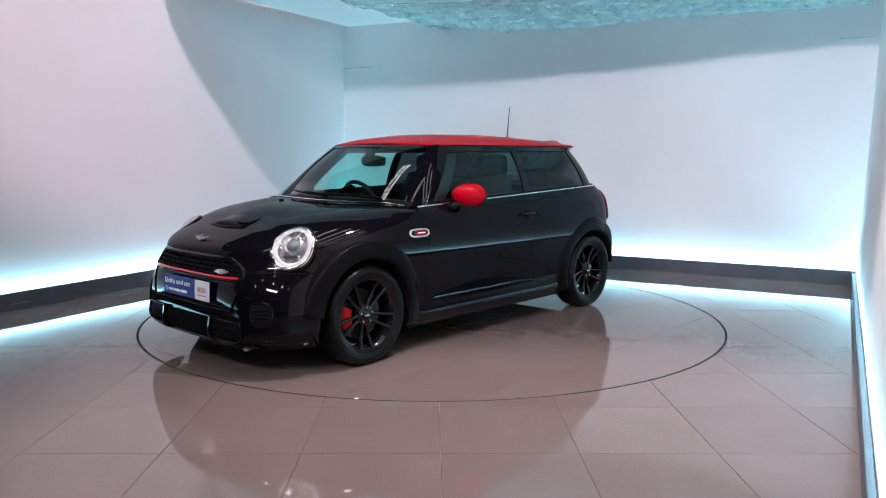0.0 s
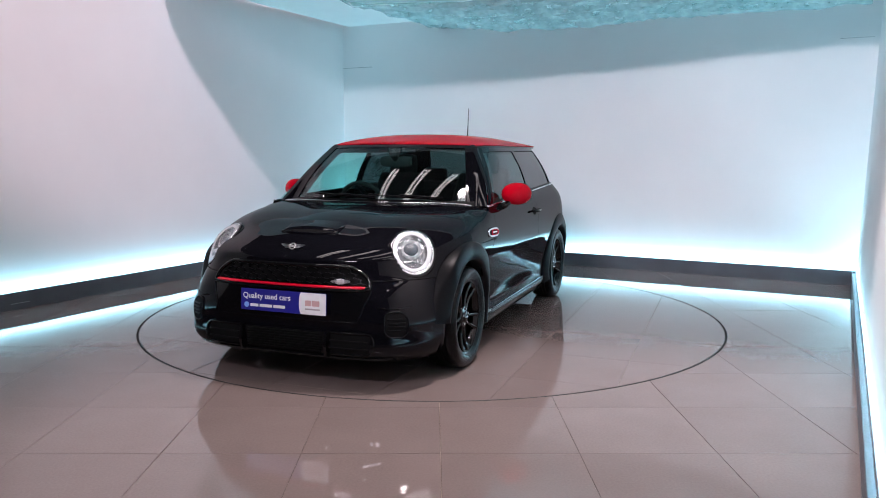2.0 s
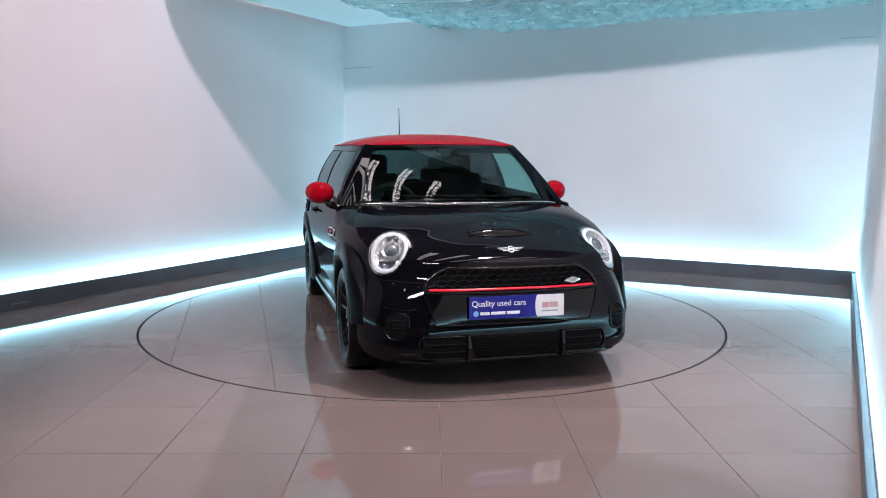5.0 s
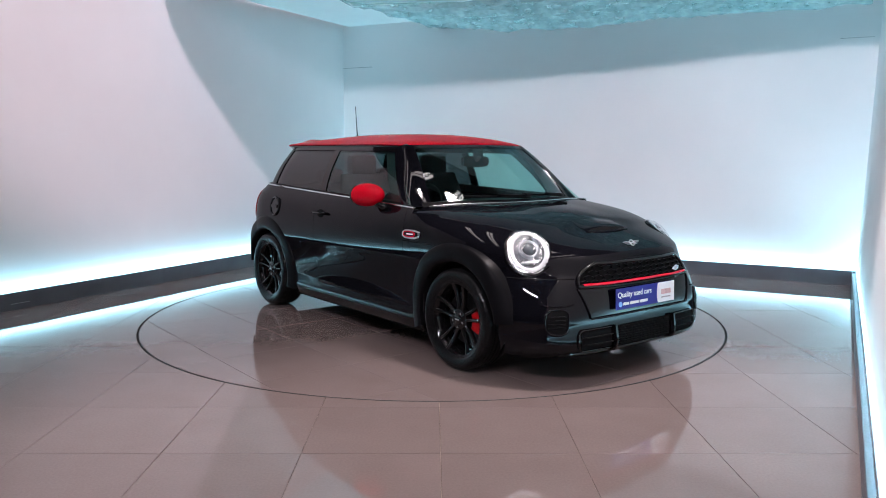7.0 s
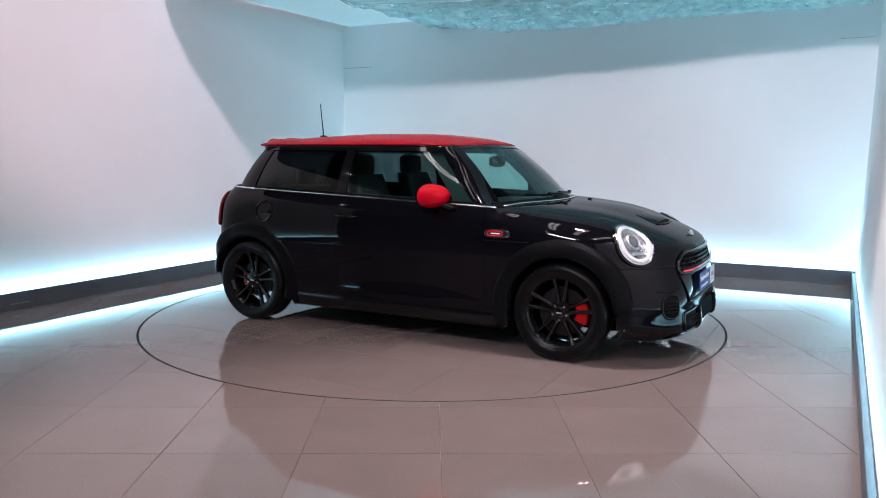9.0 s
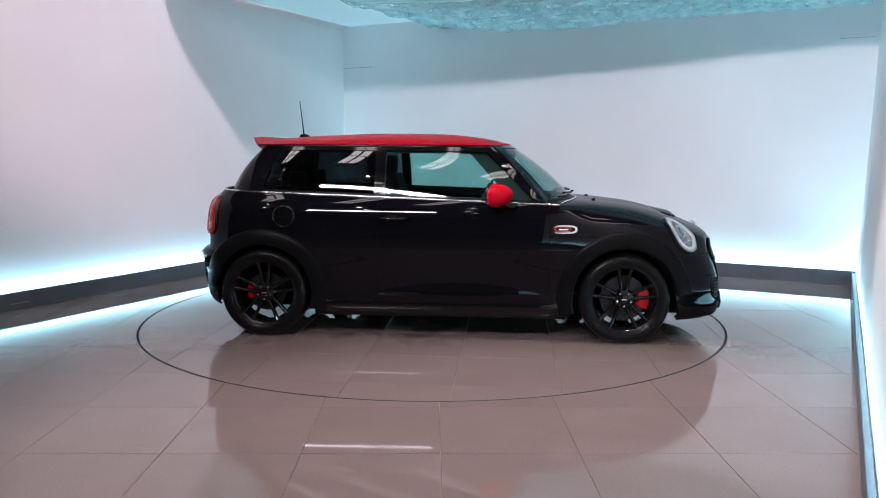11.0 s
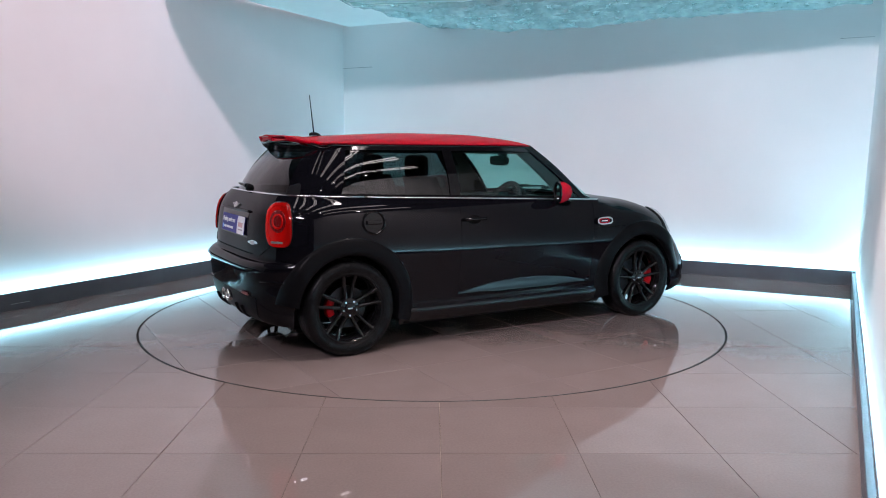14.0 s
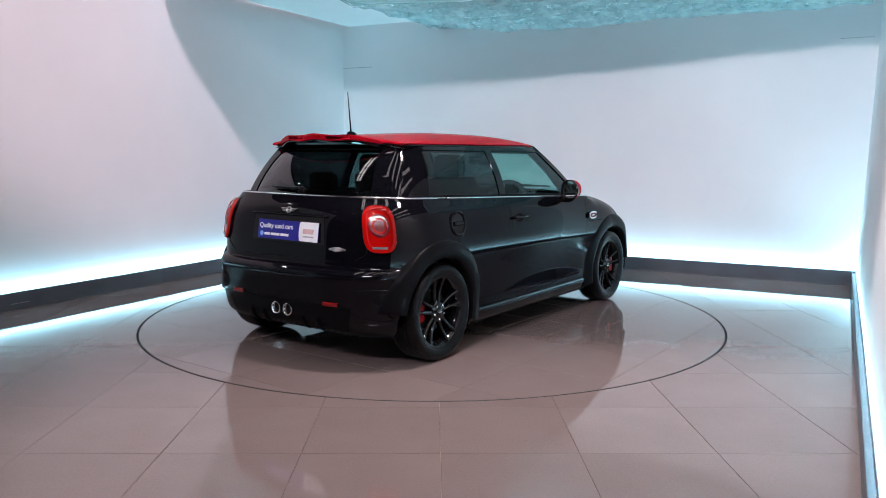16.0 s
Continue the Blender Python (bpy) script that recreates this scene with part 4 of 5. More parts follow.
# ---- wheels and brakes ----
def wheel(ax, left):
    """A tyre on a gloss black alloy with five pairs of spokes."""
    m = Matrix.Translation((ax, left * 0.742, HUB_Z)) @ Matrix.Rotation(radians(-90 * left), 4, "X")
    def at(bm):
        bmesh.ops.transform(bm, matrix=m, verts=bm.verts[:])
        return bm
    barrel = at(lathe([(0.205, -0.09), (0.212, -0.085), (0.196, -0.04), (0.196, 0.05), (0.208, 0.070), (0.222, 0.086), (0.228, 0.090), (0.230, 0.086), (0.219, 0.074)], 64))
    w = part("wheel", barrel, M_RIM, car, "gloss black alloy wheel with five pairs of spokes", True)
    prof = [(0.214, -0.088), (0.245, -0.100), (0.275, -0.103), (0.294, -0.094), (0.304, -0.078), (0.306, -0.05)]
    tread = []
    for c in (-0.042, -0.014, 0.014, 0.042):
        tread += [(0.306, c - 0.003), (0.300, c - 0.0025), (0.300, c + 0.0025), (0.306, c + 0.003)]
    prof += tread + [(0.306, 0.05), (0.304, 0.078), (0.294, 0.094), (0.281, 0.101), (0.275, 0.1025), (0.262, 0.1035), (0.258, 0.1025), (0.245, 0.100), (0.236, 0.097), (0.228, 0.0895), (0.214, 0.084)]
    part("tyre", at(lathe(prof, 80)), M_RUBBER, w, "low-profile black rubber tyre", 35)
    part("hub", at(lathe([(0.0, 0.078), (0.030, 0.078), (0.034, 0.075), (0.036, 0.070), (0.062, 0.064), (0.070, 0.052), (0.070, 0.02), (0.0, 0.02)], 32)), M_RIM, w, "", 40)
    badge = bmesh.new()
    box(badge, (-0.018, -0.0035, 0.078), (0.018, 0.0035, 0.0795), 0.0005)
    part("centre_badge", at(badge), M_SATIN, w, "small silver wing badge")
    for k in range(5):
        for side in (1, -1):
            bm = bmesh.new()
            rows = []
            for t in steps(0, 1, 8):
                r = 0.045 + t * 0.172
                off = side * (0.014 + 0.030 * t)
                h = 0.064 + 0.022 * t ** 2 - 0.008 * math.sin(t * math.pi)
                wd = 0.0155 - 0.0035 * math.sin(t * math.pi)
                rows.append([(r, off - wd, h - 0.030)] + [(r, off - wd * math.cos(a), h - 0.012 + 0.012 * math.sin(a)) for a in steps(0, math.pi, 6)] + [(r, off + wd, h - 0.030)])
            add_sheet(bm, rows, True)
            bmesh.ops.transform(bm, matrix=Matrix.Rotation(k * math.tau / 5 + 0.31, 4, "Z"), verts=bm.verts[:])
            part("spoke", at(bm), M_RIM, w, "", True)
    for k in range(5):
        a = k * math.tau / 5 + 0.31 + math.pi / 5
        bolt = lathe([(0.0, 0.074), (0.007, 0.074), (0.008, 0.070), (0.008, 0.055)], 6, Matrix.Translation((0.047 * math.cos(a), 0.047 * math.sin(a), 0)))
        part("wheel_bolt", at(bolt), M_CHROME, w, "steel wheel bolt")
    front = ax > 0
    part("brake_disc", at(lathe([(0.06, 0.010), (0.155 if front else 0.135, 0.010), (0.155 if front else 0.135, -0.014), (0.06, -0.014)], 48)), M_DISC, car, "grey steel brake disc", 40)
    cal = bmesh.new()
    rows = []
    ri, ro = (0.095, 0.172) if front else (0.090, 0.140)
    turn, face = (0.0, 0.046) if front else (math.pi, 0.026)
    for a in steps(-0.42, 0.42, 10):
        b = a + turn
        rows.append([(r * math.cos(b), r * math.sin(b), h) for r, h in ((ri, face - 0.010), (ri + 0.01, face), (ro - 0.012, face), (ro, face - 0.010), (ro, -0.03), (ri, -0.03))])
    vs = add_sheet(cal, rows, True)
    cal.faces.new(vs[0]), cal.faces.new(vs[-1][::-1])
    part("brake_caliper", at(cal), M_CALIPER, car, "red painted brake caliper", 40)


for ax in (AXLE, -AXLE):
    for left in (1, -1):
        wheel(ax, left)


# ---- lamps ----
def basis(at, normal, up=(0, 0, 1)):
    """A pose with z along normal and y as near to up as can be."""
    z = Vector(normal).normalized()
    x = Vector(up).cross(z).normalized()
    y = z.cross(x)
    return Matrix.Translation(at) @ Matrix((x, y, z)).transposed().to_4x4()


def oval(w, h, n=48, p=2.0, grow=0.0):
    return [((w + grow) * math.copysign(abs(math.cos(a)) ** (2 / p), math.cos(a)), (h + grow) * math.copysign(abs(math.sin(a)) ** (2 / p), math.sin(a))) for a in (k * math.tau / n for k in range(n))]


def oval_lathe(w, h, profile, m, p=2.0, n=56):
    """Rings of one oval: (grow, height) rows."""
    rows = []
    for g, z in profile:
        rows.append([m @ Vector((x, y, z)) for x, y in oval(w, h, n, p, g)])
    bm = bmesh.new()
    vs = add_sheet(bm, rows, True)
    return bm, vs


def onto_front(p, d):
    """Slides p along d to the skin of the nose."""
    def depth(s):
        q = p + d * s
        return abs(q.y) - half_width(q.x, q.z) if q.x < XF(min(q.z, SHOULDER)) else 1.0
    lo, hi = -0.16, 0.16
    for _ in range(26):
        mid = (lo + hi) / 2
        if depth(mid) > 0:
            hi = mid
        else:
            lo = mid
    return p + d * hi


def headlight(left):
    c0, n0 = Vector((LAMP_AT.x, left * LAMP_AT.y, LAMP_AT.z)), Vector((LAMP_WAY.x, left * LAMP_WAY.y, LAMP_WAY.z))
    m = basis(c0, n0)
    W, H = LAMP_W, LAMP_H
    flat = {}
    for k, (x, y) in enumerate(oval(1, 1, 56)):
        flat[k] = onto_front(m @ Vector((x * W, y * H, 0)), n0)
    mid = sum(flat.values(), Vector()) / 56
    m.translation = mid + n0 * 0.003

    def rows(profile):
        out = []
        for g, z in profile:
            ring = []
            for k, (x, y) in enumerate(oval(W, H, 56, 2.0, g)):
                keep = max(0.0, 1 + g / W)
                edge = (flat[k] - (m @ Vector((*oval(W, H, 56)[k], 0)))).dot(n0)
                ring.append(m @ Vector((x, y, (z * 0.55 if z > 0 else z) + edge * 0.72 * keep ** 2)))
            out.append(ring)
        return out

    def ringed(profile):
        bm = bmesh.new()
        return bm, add_sheet(bm, rows(profile), True)
    bm, vs = ringed([(0.020, -0.05), (0.017, 0.004), (0.010, 0.011), (0.004, 0.012), (-0.002, 0.006)])
    lamp = part("headlight", bm, M_GLOSSPLASTIC, car, "round headlight with a white light ring", 40)
    bm, vs = ringed([(0.006, 0.010), (0.0, 0.018), (-0.006, 0.018), (-0.010, 0.012)])
    part("chrome_ring", bm, M_CHROME, lamp, "chrome lamp surround", True)
    bm, vs = ringed([(-0.007, 0.010), (-0.010, 0.021), (-0.030, 0.021), (-0.034, 0.010)])
    part("light_ring", bm, M_DRL, lamp, "white daytime light ring", True)
    bm, vs = ringed([(-0.033, 0.014), (-0.044, 0.000), (-0.060, -0.014), (-0.080, -0.020), (-0.1075, -0.022)])
    part("reflector", bm, M_LAMPBOWL, lamp, "bright faceted reflector", 20)
    c = m @ Matrix.Translation((left * -0.006, 0.014, 0.010))
    part("projector", lathe([(0.054, -0.03), (0.055, -0.004), (0.050, 0.0), (0.042, -0.004), (0.040, -0.012)], 32, c), M_SATIN, lamp, "silver projector housing", 40)
    part("projector_lens", lathe([(0.042, -0.012), (0.038, -0.004), (0.028, 0.006), (0.015, 0.012), (0.0005, 0.014)], 32, c), M_LENS, lamp, "clear projector lens", True)
    shelf = bmesh.new()
    box(shelf, (-0.055, -0.080, -0.012), (0.055, -0.056, 0.008), 0.006, m)
    part("lower_reflector", shelf, M_CHROME, lamp)
    prof = [(-0.004 - 0.1 * (1 - math.cos(t)), 0.018 + 0.028 * math.sin(t)) for t in steps(0, math.pi / 2, 8)]
    bm, vs = ringed(prof)
    bm.faces.new(vs[-1])
    ob = part("lens_cover", bm, M_CLEAR, lamp, "clear curved lamp cover", True)
    ob.visible_shadow = False


for left in (1, -1):
    headlight(left)


def taillight(left):
    """An upright rounded red lamp on the tail's corner, in a chrome frame."""
    def at(u, v, out):
        a = 0.465 + u * 0.125 - 0.012 * v
        z = 0.845 + v * 0.134
        p, q = outline("rear", a, z), outline("rear", a + 0.01, z)
        t = q - p
        n = Vector((-abs(t.y), abs(t.x), 0.0)).normalized()
        p = p + n * out
        return Vector((p.x, left * p.y, p.z))
    def ring(g, out):
        return [at(x, y, out) for x, y in oval(1 + g, 1 + g * 0.6, 44, 3.4)]
    bm = bmesh.new()
    add_sheet(bm, [ring(0.09, -0.004), ring(0.08, 0.008), ring(0.05, 0.010), ring(0.02, 0.006)], True)
    lamp = part("taillight", bm, M_GLOSSPLASTIC, car, "glossy red tail lamp with rounded corners", 50)
    bm = bmesh.new()
    vs = add_sheet(bm, [ring(0.05, 0.004), ring(0.04, 0.014), ring(0.0, 0.021), ring(-0.14, 0.024), ring(-0.22, 0.023), ring(-0.26, 0.017), ring(-0.6, 0.017)], True)
    bm.faces.new(vs[-1])
    part("lens", bm, M_TAIL, lamp, "glossy red lens with a raised rim", 30)

    def disc(profile):
        return [[at(r * math.cos(a), 0.16 + r * 0.78 * math.sin(a), o) for a in (k * math.tau / 32 for k in range(32))] for r, o in profile]
    bm = bmesh.new()
    vs = add_sheet(bm, disc([(0.66, 0.016), (0.64, 0.020), (0.54, 0.0205), (0.46, 0.0185), (0.22, 0.0185)]), True)
    bm.faces.new(vs[-1])
    part("inner_lamp", bm, M_DEEPRED, lamp, "round deep red inner lamp", 40)
    bm = bmesh.new()
    add_sheet(bm, disc([(0.46, 0.018), (0.44, 0.0225), (0.36, 0.0225), (0.34, 0.018)]), True)
    part("inner_ring", bm, M_TAIL, lamp, "brighter red ring", 40)
    bm = bmesh.new()
    add_sheet(bm, [[at(x, -0.84, o) for x in steps(-0.50, 0.42, 10)] for o in (0.012, 0.0255)] + [[at(x, -0.745, 0.0262) for x in steps(-0.50, 0.42, 10)], [at(x, -0.745, 0.012) for x in steps(-0.50, 0.42, 10)]])
    part("reversing_lens", bm, M_SMOKE, lamp, "narrow grey reversing lens")


for left in (1, -1):
    taillight(left)


def flank(side, a, z, out, left):
    """A point on the rounded corner of the nose or the tail."""
    p, q = outline(side, a, z), outline(side, a + 0.01, z)
    t = q - p
    n = Vector((abs(t.y) * (1 if side == "front" else -1), abs(t.x), 0)).normalized()
    p = p + n * out
    return Vector((p.x, left * p.y, p.z))


# ---- face ----
def flat_front(points, out):
    return [front_at(y, z, out) for y, z in points]


def fill(bm, pts):
    vs = [bm.verts.new(p) for p in pts]
    bm.faces.new(vs)
    return vs


def front_panel(z0, z1, w0, w1, out, n=24, rows=6, shape=1.0):
    """A patch on the front between two heights whose half width goes from w0 to w1."""
    r = []
    for i in range(rows + 1):
        t = i / rows
        w = w0 + (w1 - w0) * t ** shape
        r.append([front_at(s * w, z0 + (z1 - z0) * t, out) for s in steps(-1, 1, n)])
    return sheet(r)


def grille():
    GZ0, GZ1 = 0.560, 0.678
    def gw(z):
        t = (z - GZ0) / (GZ1 - GZ0)
        return 0.490 - 0.125 * t ** 2.4
    rows = [[front_at(s * gw(z), z, 0.002) for s in steps(-1, 1, 30)] for z in steps(GZ0, GZ1, 8)]
    g = part("grille", sheet(rows), M_VOID, car, "black honeycomb grille with a red bar")
    bm = bmesh.new()
    cell = 0.033
    rng = range(-30, 31)
    for j in range(-1, 8):
        for i in rng:
            cy = (i + 0.5 * (j % 2)) * cell * 1.9
            cz = GZ0 + 0.012 + j * cell * 0.80
            for k in range(3):
                a0, a1 = math.radians(30 + 60 * k), math.radians(90 + 60 * k)
                p = (cy + cell * 1.08 * math.cos(a0), cz + cell * 0.56 * math.sin(a0))
                q = (cy + cell * 1.08 * math.cos(a1), cz + cell * 0.56 * math.sin(a1))
                if any(not (GZ0 + 0.004 < z < GZ1 - 0.004) or abs(y) > gw(z) - 0.006 for y, z in (p, q)):
                    continue
                d = Vector((q[0] - p[0], q[1] - p[1]))
                nrm = Vector((-d.y, d.x)).normalized() * 0.0026
                front = [front_at(y, z, 0.014) for y, z in ((p[0] + nrm.x, p[1] + nrm.y), (q[0] + nrm.x, q[1] + nrm.y), (q[0] - nrm.x, q[1] - nrm.y), (p[0] - nrm.x, p[1] - nrm.y))]
                back = [v - Vector((0.011, 0, 0)) for v in front]
                f, b = [bm.verts.new(v) for v in front], [bm.verts.new(v) for v in back]
                bm.faces.new(f)
                for e in range(4):
                    bm.faces.new((f[e], b[e], b[(e + 1) % 4], f[(e + 1) % 4]))
    part("honeycomb", bm, M_PLASTIC, g, "black honeycomb mesh", kind="stuff")
    ring = [front_at(s * gw(GZ1), GZ1, 0.008) for s in steps(1, -1, 24)] + [front_at(-gw(z), z, 0.008) for z in steps(GZ1, GZ0, 10)[1:]]
    ring += [front_at(s * gw(GZ0), GZ0 - 0.012 * (1 - s * s), 0.008) for s in steps(-1, 1, 24)[1:]] + [front_at(gw(z), z, 0.008) for z in steps(GZ0, GZ1, 10)[1:-1]]
    part("grille_frame", tube(ring, 0.011, 8, True), M_GLOSSPLASTIC, g, "gloss black grille surround", True)
    bar = []
    for y in steps(-0.470, 0.470, 40):
        z = 0.568
        e = 1 if abs(y) < 0.45 else 0.7
        bar.append([front_at(y, z - 0.0075 * e, 0.014), front_at(y, z - 0.005 * e, 0.024), front_at(y, z + 0.005 * e, 0.024), front_at(y, z + 0.0075 * e, 0.014)])
    part("red_bar", sheet(bar), M_REDTRIM, g, "red enamel bar across the grille", True)
    winged_badge("grille_badge", basis(front_at(0.335, 0.600, 0.020), (0.93, 0.25, 0.12)), 0.055, 0.013, g, M_SATIN)


def winged_badge(name, m, w, h, parent, mat):
    """An oval plaque with two plain wings."""
    bm = bmesh.new()
    prism(bm, oval(w, h, 28, 1.6), m, 0.004, 0.0012)
    prism(bm, oval(w * 0.5, h * 1.25, 20, 2.6), m @ Matrix.Translation((0, 0, 0.002)), 0.004, 0.0012)
    b = part(name, bm, mat, parent, "small silver winged badge without lettering", 40)
    bm = bmesh.new()
    prism(bm, oval(w * 0.38, h * 0.85, 20, 2.6), m @ Matrix.Translation((0, 0, 0.0055)), 0.0012)
    part("badge_field", bm, M_GREYPRINT, b)


def wing_emblem(m, parent):
    """A ring with bars spread to either side."""
    m = m @ Matrix.Scale(0.84, 4)
    bm = bmesh.new()
    add_tube(bm, [m @ Vector((0.021 * math.cos(a), 0.021 * math.sin(a), 0.005)) for a in (k * math.tau / 24 for k in range(24))], 0.0042, 8, True)
    for side in (1, -1):
        for k, (z, x0, x1) in enumerate(((0.011, 0.026, 0.088), (0.001, 0.028, 0.074), (-0.009, 0.026, 0.056))):
            a, b = (x0, x1) if side > 0 else (-x1, -x0)
            prism(bm, [(a, z - 0.0024), (b, z - 0.0012 + (0.002 if side > 0 else 0)), (b, z + 0.0026), (a, z + 0.0026 - (0 if side > 0 else 0.001))], m, 0.007)
    box(bm, (-0.019, -0.006, 0.002), (0.019, 0.006, 0.006), 0.001, m)
    part("emblem", bm, M_SILVER, parent, "chrome winged emblem", 40)


grille()
wing_emblem(basis(hood_at(1.868, 0, 0.011), (0.83, 0, 0.56)), car)
wing_emblem(basis(rear_at(0, 0.932, 0.008), (-0.93, 0, 0.36)), car)


def lower_face():
    # bumper's dark recess with the show plate in front of it
    rec = part("bumper_recess", front_panel(0.385, 0.545, 0.44, 0.50, 0.003), M_GLOSSPLASTIC, car, "gloss black recess under the grille", True)
    ring = [front_at(s * 0.50, 0.548, 0.006) for s in steps(1, -1, 20)] + [front_at(-0.50 + 0.06 * t, 0.548 - 0.165 * t, 0.006) for t in steps(0, 1, 6)[1:]]
    ring += [front_at(s * 0.44, 0.383, 0.010) for s in steps(-1, 1, 20)[1:]] + [front_at(0.44 + 0.06 * t, 0.383 + 0.165 * t, 0.006) for t in steps(0, 1, 6)[1:-1]]
    part("recess_edge", tube(ring, 0.0045, 8, True), M_PAINT, rec, "", True)
    # the low intakes
    mid = part("lower_intake", front_panel(0.205, 0.322, 0.225, 0.262, 0.003), M_VOID, car, "dark slatted lower air intake")
    for z in steps(0.218, 0.312, 7):
        part("slat", tube([front_at(y, z, 0.010) for y in steps(-0.235, 0.235, 12)], 0.0036, 6), M_VOID, mid, "", True)
    bm = bmesh.new()
    for y in steps(-0.22, 0.22, 14):
        add_tube(bm, [front_at(y, 0.214, 0.008), front_at(y, 0.316, 0.008)], 0.0022, 5)
    part("intake_mesh", bm, M_VOID, mid, "", True)
    for left in (1, -1):
        rows = [[front_at(left * (0.285 + t * 0.225), z, 0.003) for t in steps(0, 1, 8)] for z in steps(0.212, 0.318, 4)]
        sidebay = part("side_intake", sheet(rows), M_VOID, car, "dark corner air intake with two slats")
        for z in (0.243, 0.283):
            part("slat", tube([front_at(left * y, z, 0.012) for y in steps(0.285, 0.505, 8)], 0.006, 6, flat=0.6), M_VOID, sidebay, "", True)
        ring = [front_at(left * y, 0.323, 0.008) for y in steps(0.275, 0.50, 8)] + [front_at(left * (0.50 + 0.035 * math.sin(a)), 0.265 + 0.058 * math.cos(a), 0.008) for a in steps(0, math.pi, 10)[1:-1]]
        ring += [front_at(left * y, 0.207, 0.008) for y in steps(0.50, 0.275, 8)]
        part("intake_surround", tube(ring, 0.006, 8, True), M_GLOSSPLASTIC, sidebay, "gloss black intake surround", True)
        # upright strakes beside the middle intake and the corner vent
        strake = [[front_at(left * (0.268 + dy), z, o) for dy, o in ((-0.012, 0.002), (-0.008, 0.030), (0.008, 0.030), (0.012, 0.002))] for z in steps(0.185, 0.33, 8)]
        part("strake", sheet(strake), M_GLOSSPLASTIC, car, "", 40)
        def bowl(g, out):
            return [flank('front', 0.365 + 0.080 * x * g, 0.375 + 0.066 * y * g, out, left) for x, y in oval(1, 1, 36, 2.8)]
        bm = bmesh.new()
        vs = add_sheet(bm, [bowl(1.0, 0.0015), bowl(0.9, 0.003), bowl(0.5, 0.0025)], True)
        bm.faces.new(vs[-1])
        vent = part("corner_vent", bm, M_VOID, car, "dark rounded corner vent", 40)
        part("vent_edge", tube(bowl(1.04, 0.001), 0.007, 8, True), M_PAINT, vent, "", True)
        for z in steps(0.345, 0.405, 3):
            part("rib", tube([flank('front', 0.365 + 0.060 * t, z, 0.004, left) for t in steps(-1, 1, 6)], 0.004, 6), M_PLASTIC, vent, "", True)
        crease = [flank('front', a, z, 0.002, left) for a, z in ((0.27, 0.468), (0.32, 0.460), (0.37, 0.458), (0.43, 0.462), (0.49, 0.470))]
        part("bumper_crease", tube(crease, 0.0035, 8), M_PAINT, car, "", True)
        seam = [front_at(left * y, 0.600, 0.0005) for y in steps(0.49, 0.775, 16)]
        part("bumper_seam", tube(seam, 0.003, 6), M_VOID, car)
    rows = [[front_at(y, z, o) for z, o in ((0.198, 0.003), (0.190, 0.014), (0.178, 0.017), (0.166, 0.010), (0.163, -0.05))] for y in steps(-0.62, 0.62, 40)]
    part("front_splitter", sheet(rows), M_GLOSSPLASTIC, car, "gloss black front lip", 40)


lower_face()


# ---- plates ----
def lettering(name, text, size, m, mat, parent, label=""):
    font = bpy.data.curves.new(name, "FONT")
    font.body, font.size, font.extrude, font.offset = text, size, 0.0006, size * 0.012
    tmp = new(name, font)
    bpy.context.view_layer.update()
    me = bpy.data.meshes.new_from_object(tmp.evaluated_get(bpy.context.evaluated_depsgraph_get()))
    bpy.data.objects.remove(tmp)
    xs = [v.co.x for v in me.vertices]
    me.materials.clear()
    me.materials.append(mat)
    ob = new(name, me)
    ob.matrix_world = m
    ob.parent = parent
    if label:
        ob["label"] = label
    return ob, max(xs) - min(xs)


def show_plate(m, name):
    """A dealer's plate: blue with white print, and a white field with a curved edge. m: centre, x to the reader's right."""
    W, H = 0.270, 0.060
    bm = bmesh.new()
    box(bm, (-W, -H, -0.004), (W, H, 0.0), 0.0015, m)
    pl = part(name, bm, M_PLATEBLUE, car, "blue and white dealer plate in place of a number")
    bm = bmesh.new()
    edge = [(0.105 - 0.014 * math.cos(a) + 0.012, H * 0.985 * math.sin(a)) for a in steps(-math.pi / 2, math.pi / 2, 14)]
    prism(bm, [(W - 0.0015, -H * 0.985), (W - 0.0015, H * 0.985)] + edge[::-1], m, 0.0012)
    part("white_field", bm, M_WHITE, pl, "white printed field")
    lettering("plate_words", "Quality used cars", 0.0435, m @ Matrix.Translation((-0.256, 0.008, 0.001)), M_WHITE, pl, "white words on blue")
    bm = bmesh.new()
    prism(bm, oval(0.0155, 0.0155, 20), m @ Matrix.Translation((-0.232, -0.030, 0.0005)), 0.001)
    part("round_mark", bm, M_SKYPRINT, pl, "light blue round mark")
    bm = bmesh.new()
    x = -0.208
    for w in (0.052, 0.080, 0.074):
        box(bm, (x, -0.0385, 0.0004), (x + w, -0.0225, 0.0014), 0.0, m)
        x += w + 0.008
    part("small_print", bm, M_WHITE, pl, "white bar of small print")
    bm = bmesh.new()
    box(bm, (0.142, -0.012, 0.0014), (0.178, 0.018, 0.0022), 0.003, m)
    box(bm, (0.184, -0.012, 0.0014), (0.230, 0.018, 0.0022), 0.003, m)
    part("logo_bars", bm, M_REDPRINT, pl, "faded red logo bars")
    bm = bmesh.new()
    box(bm, (0.142, -0.034, 0.0014), (0.232, -0.026, 0.0022), 0.0, m)
    part("small_print", bm, M_GREYPRINT, pl, "grey bar of small print")
    return pl


show_plate(basis((1.986, 0, 0.474), (1, 0, 0.04)), "front_plate")
show_plate(basis((-1.758, -0.01, 0.806), (-1, 0, 0.14)), "rear_plate")


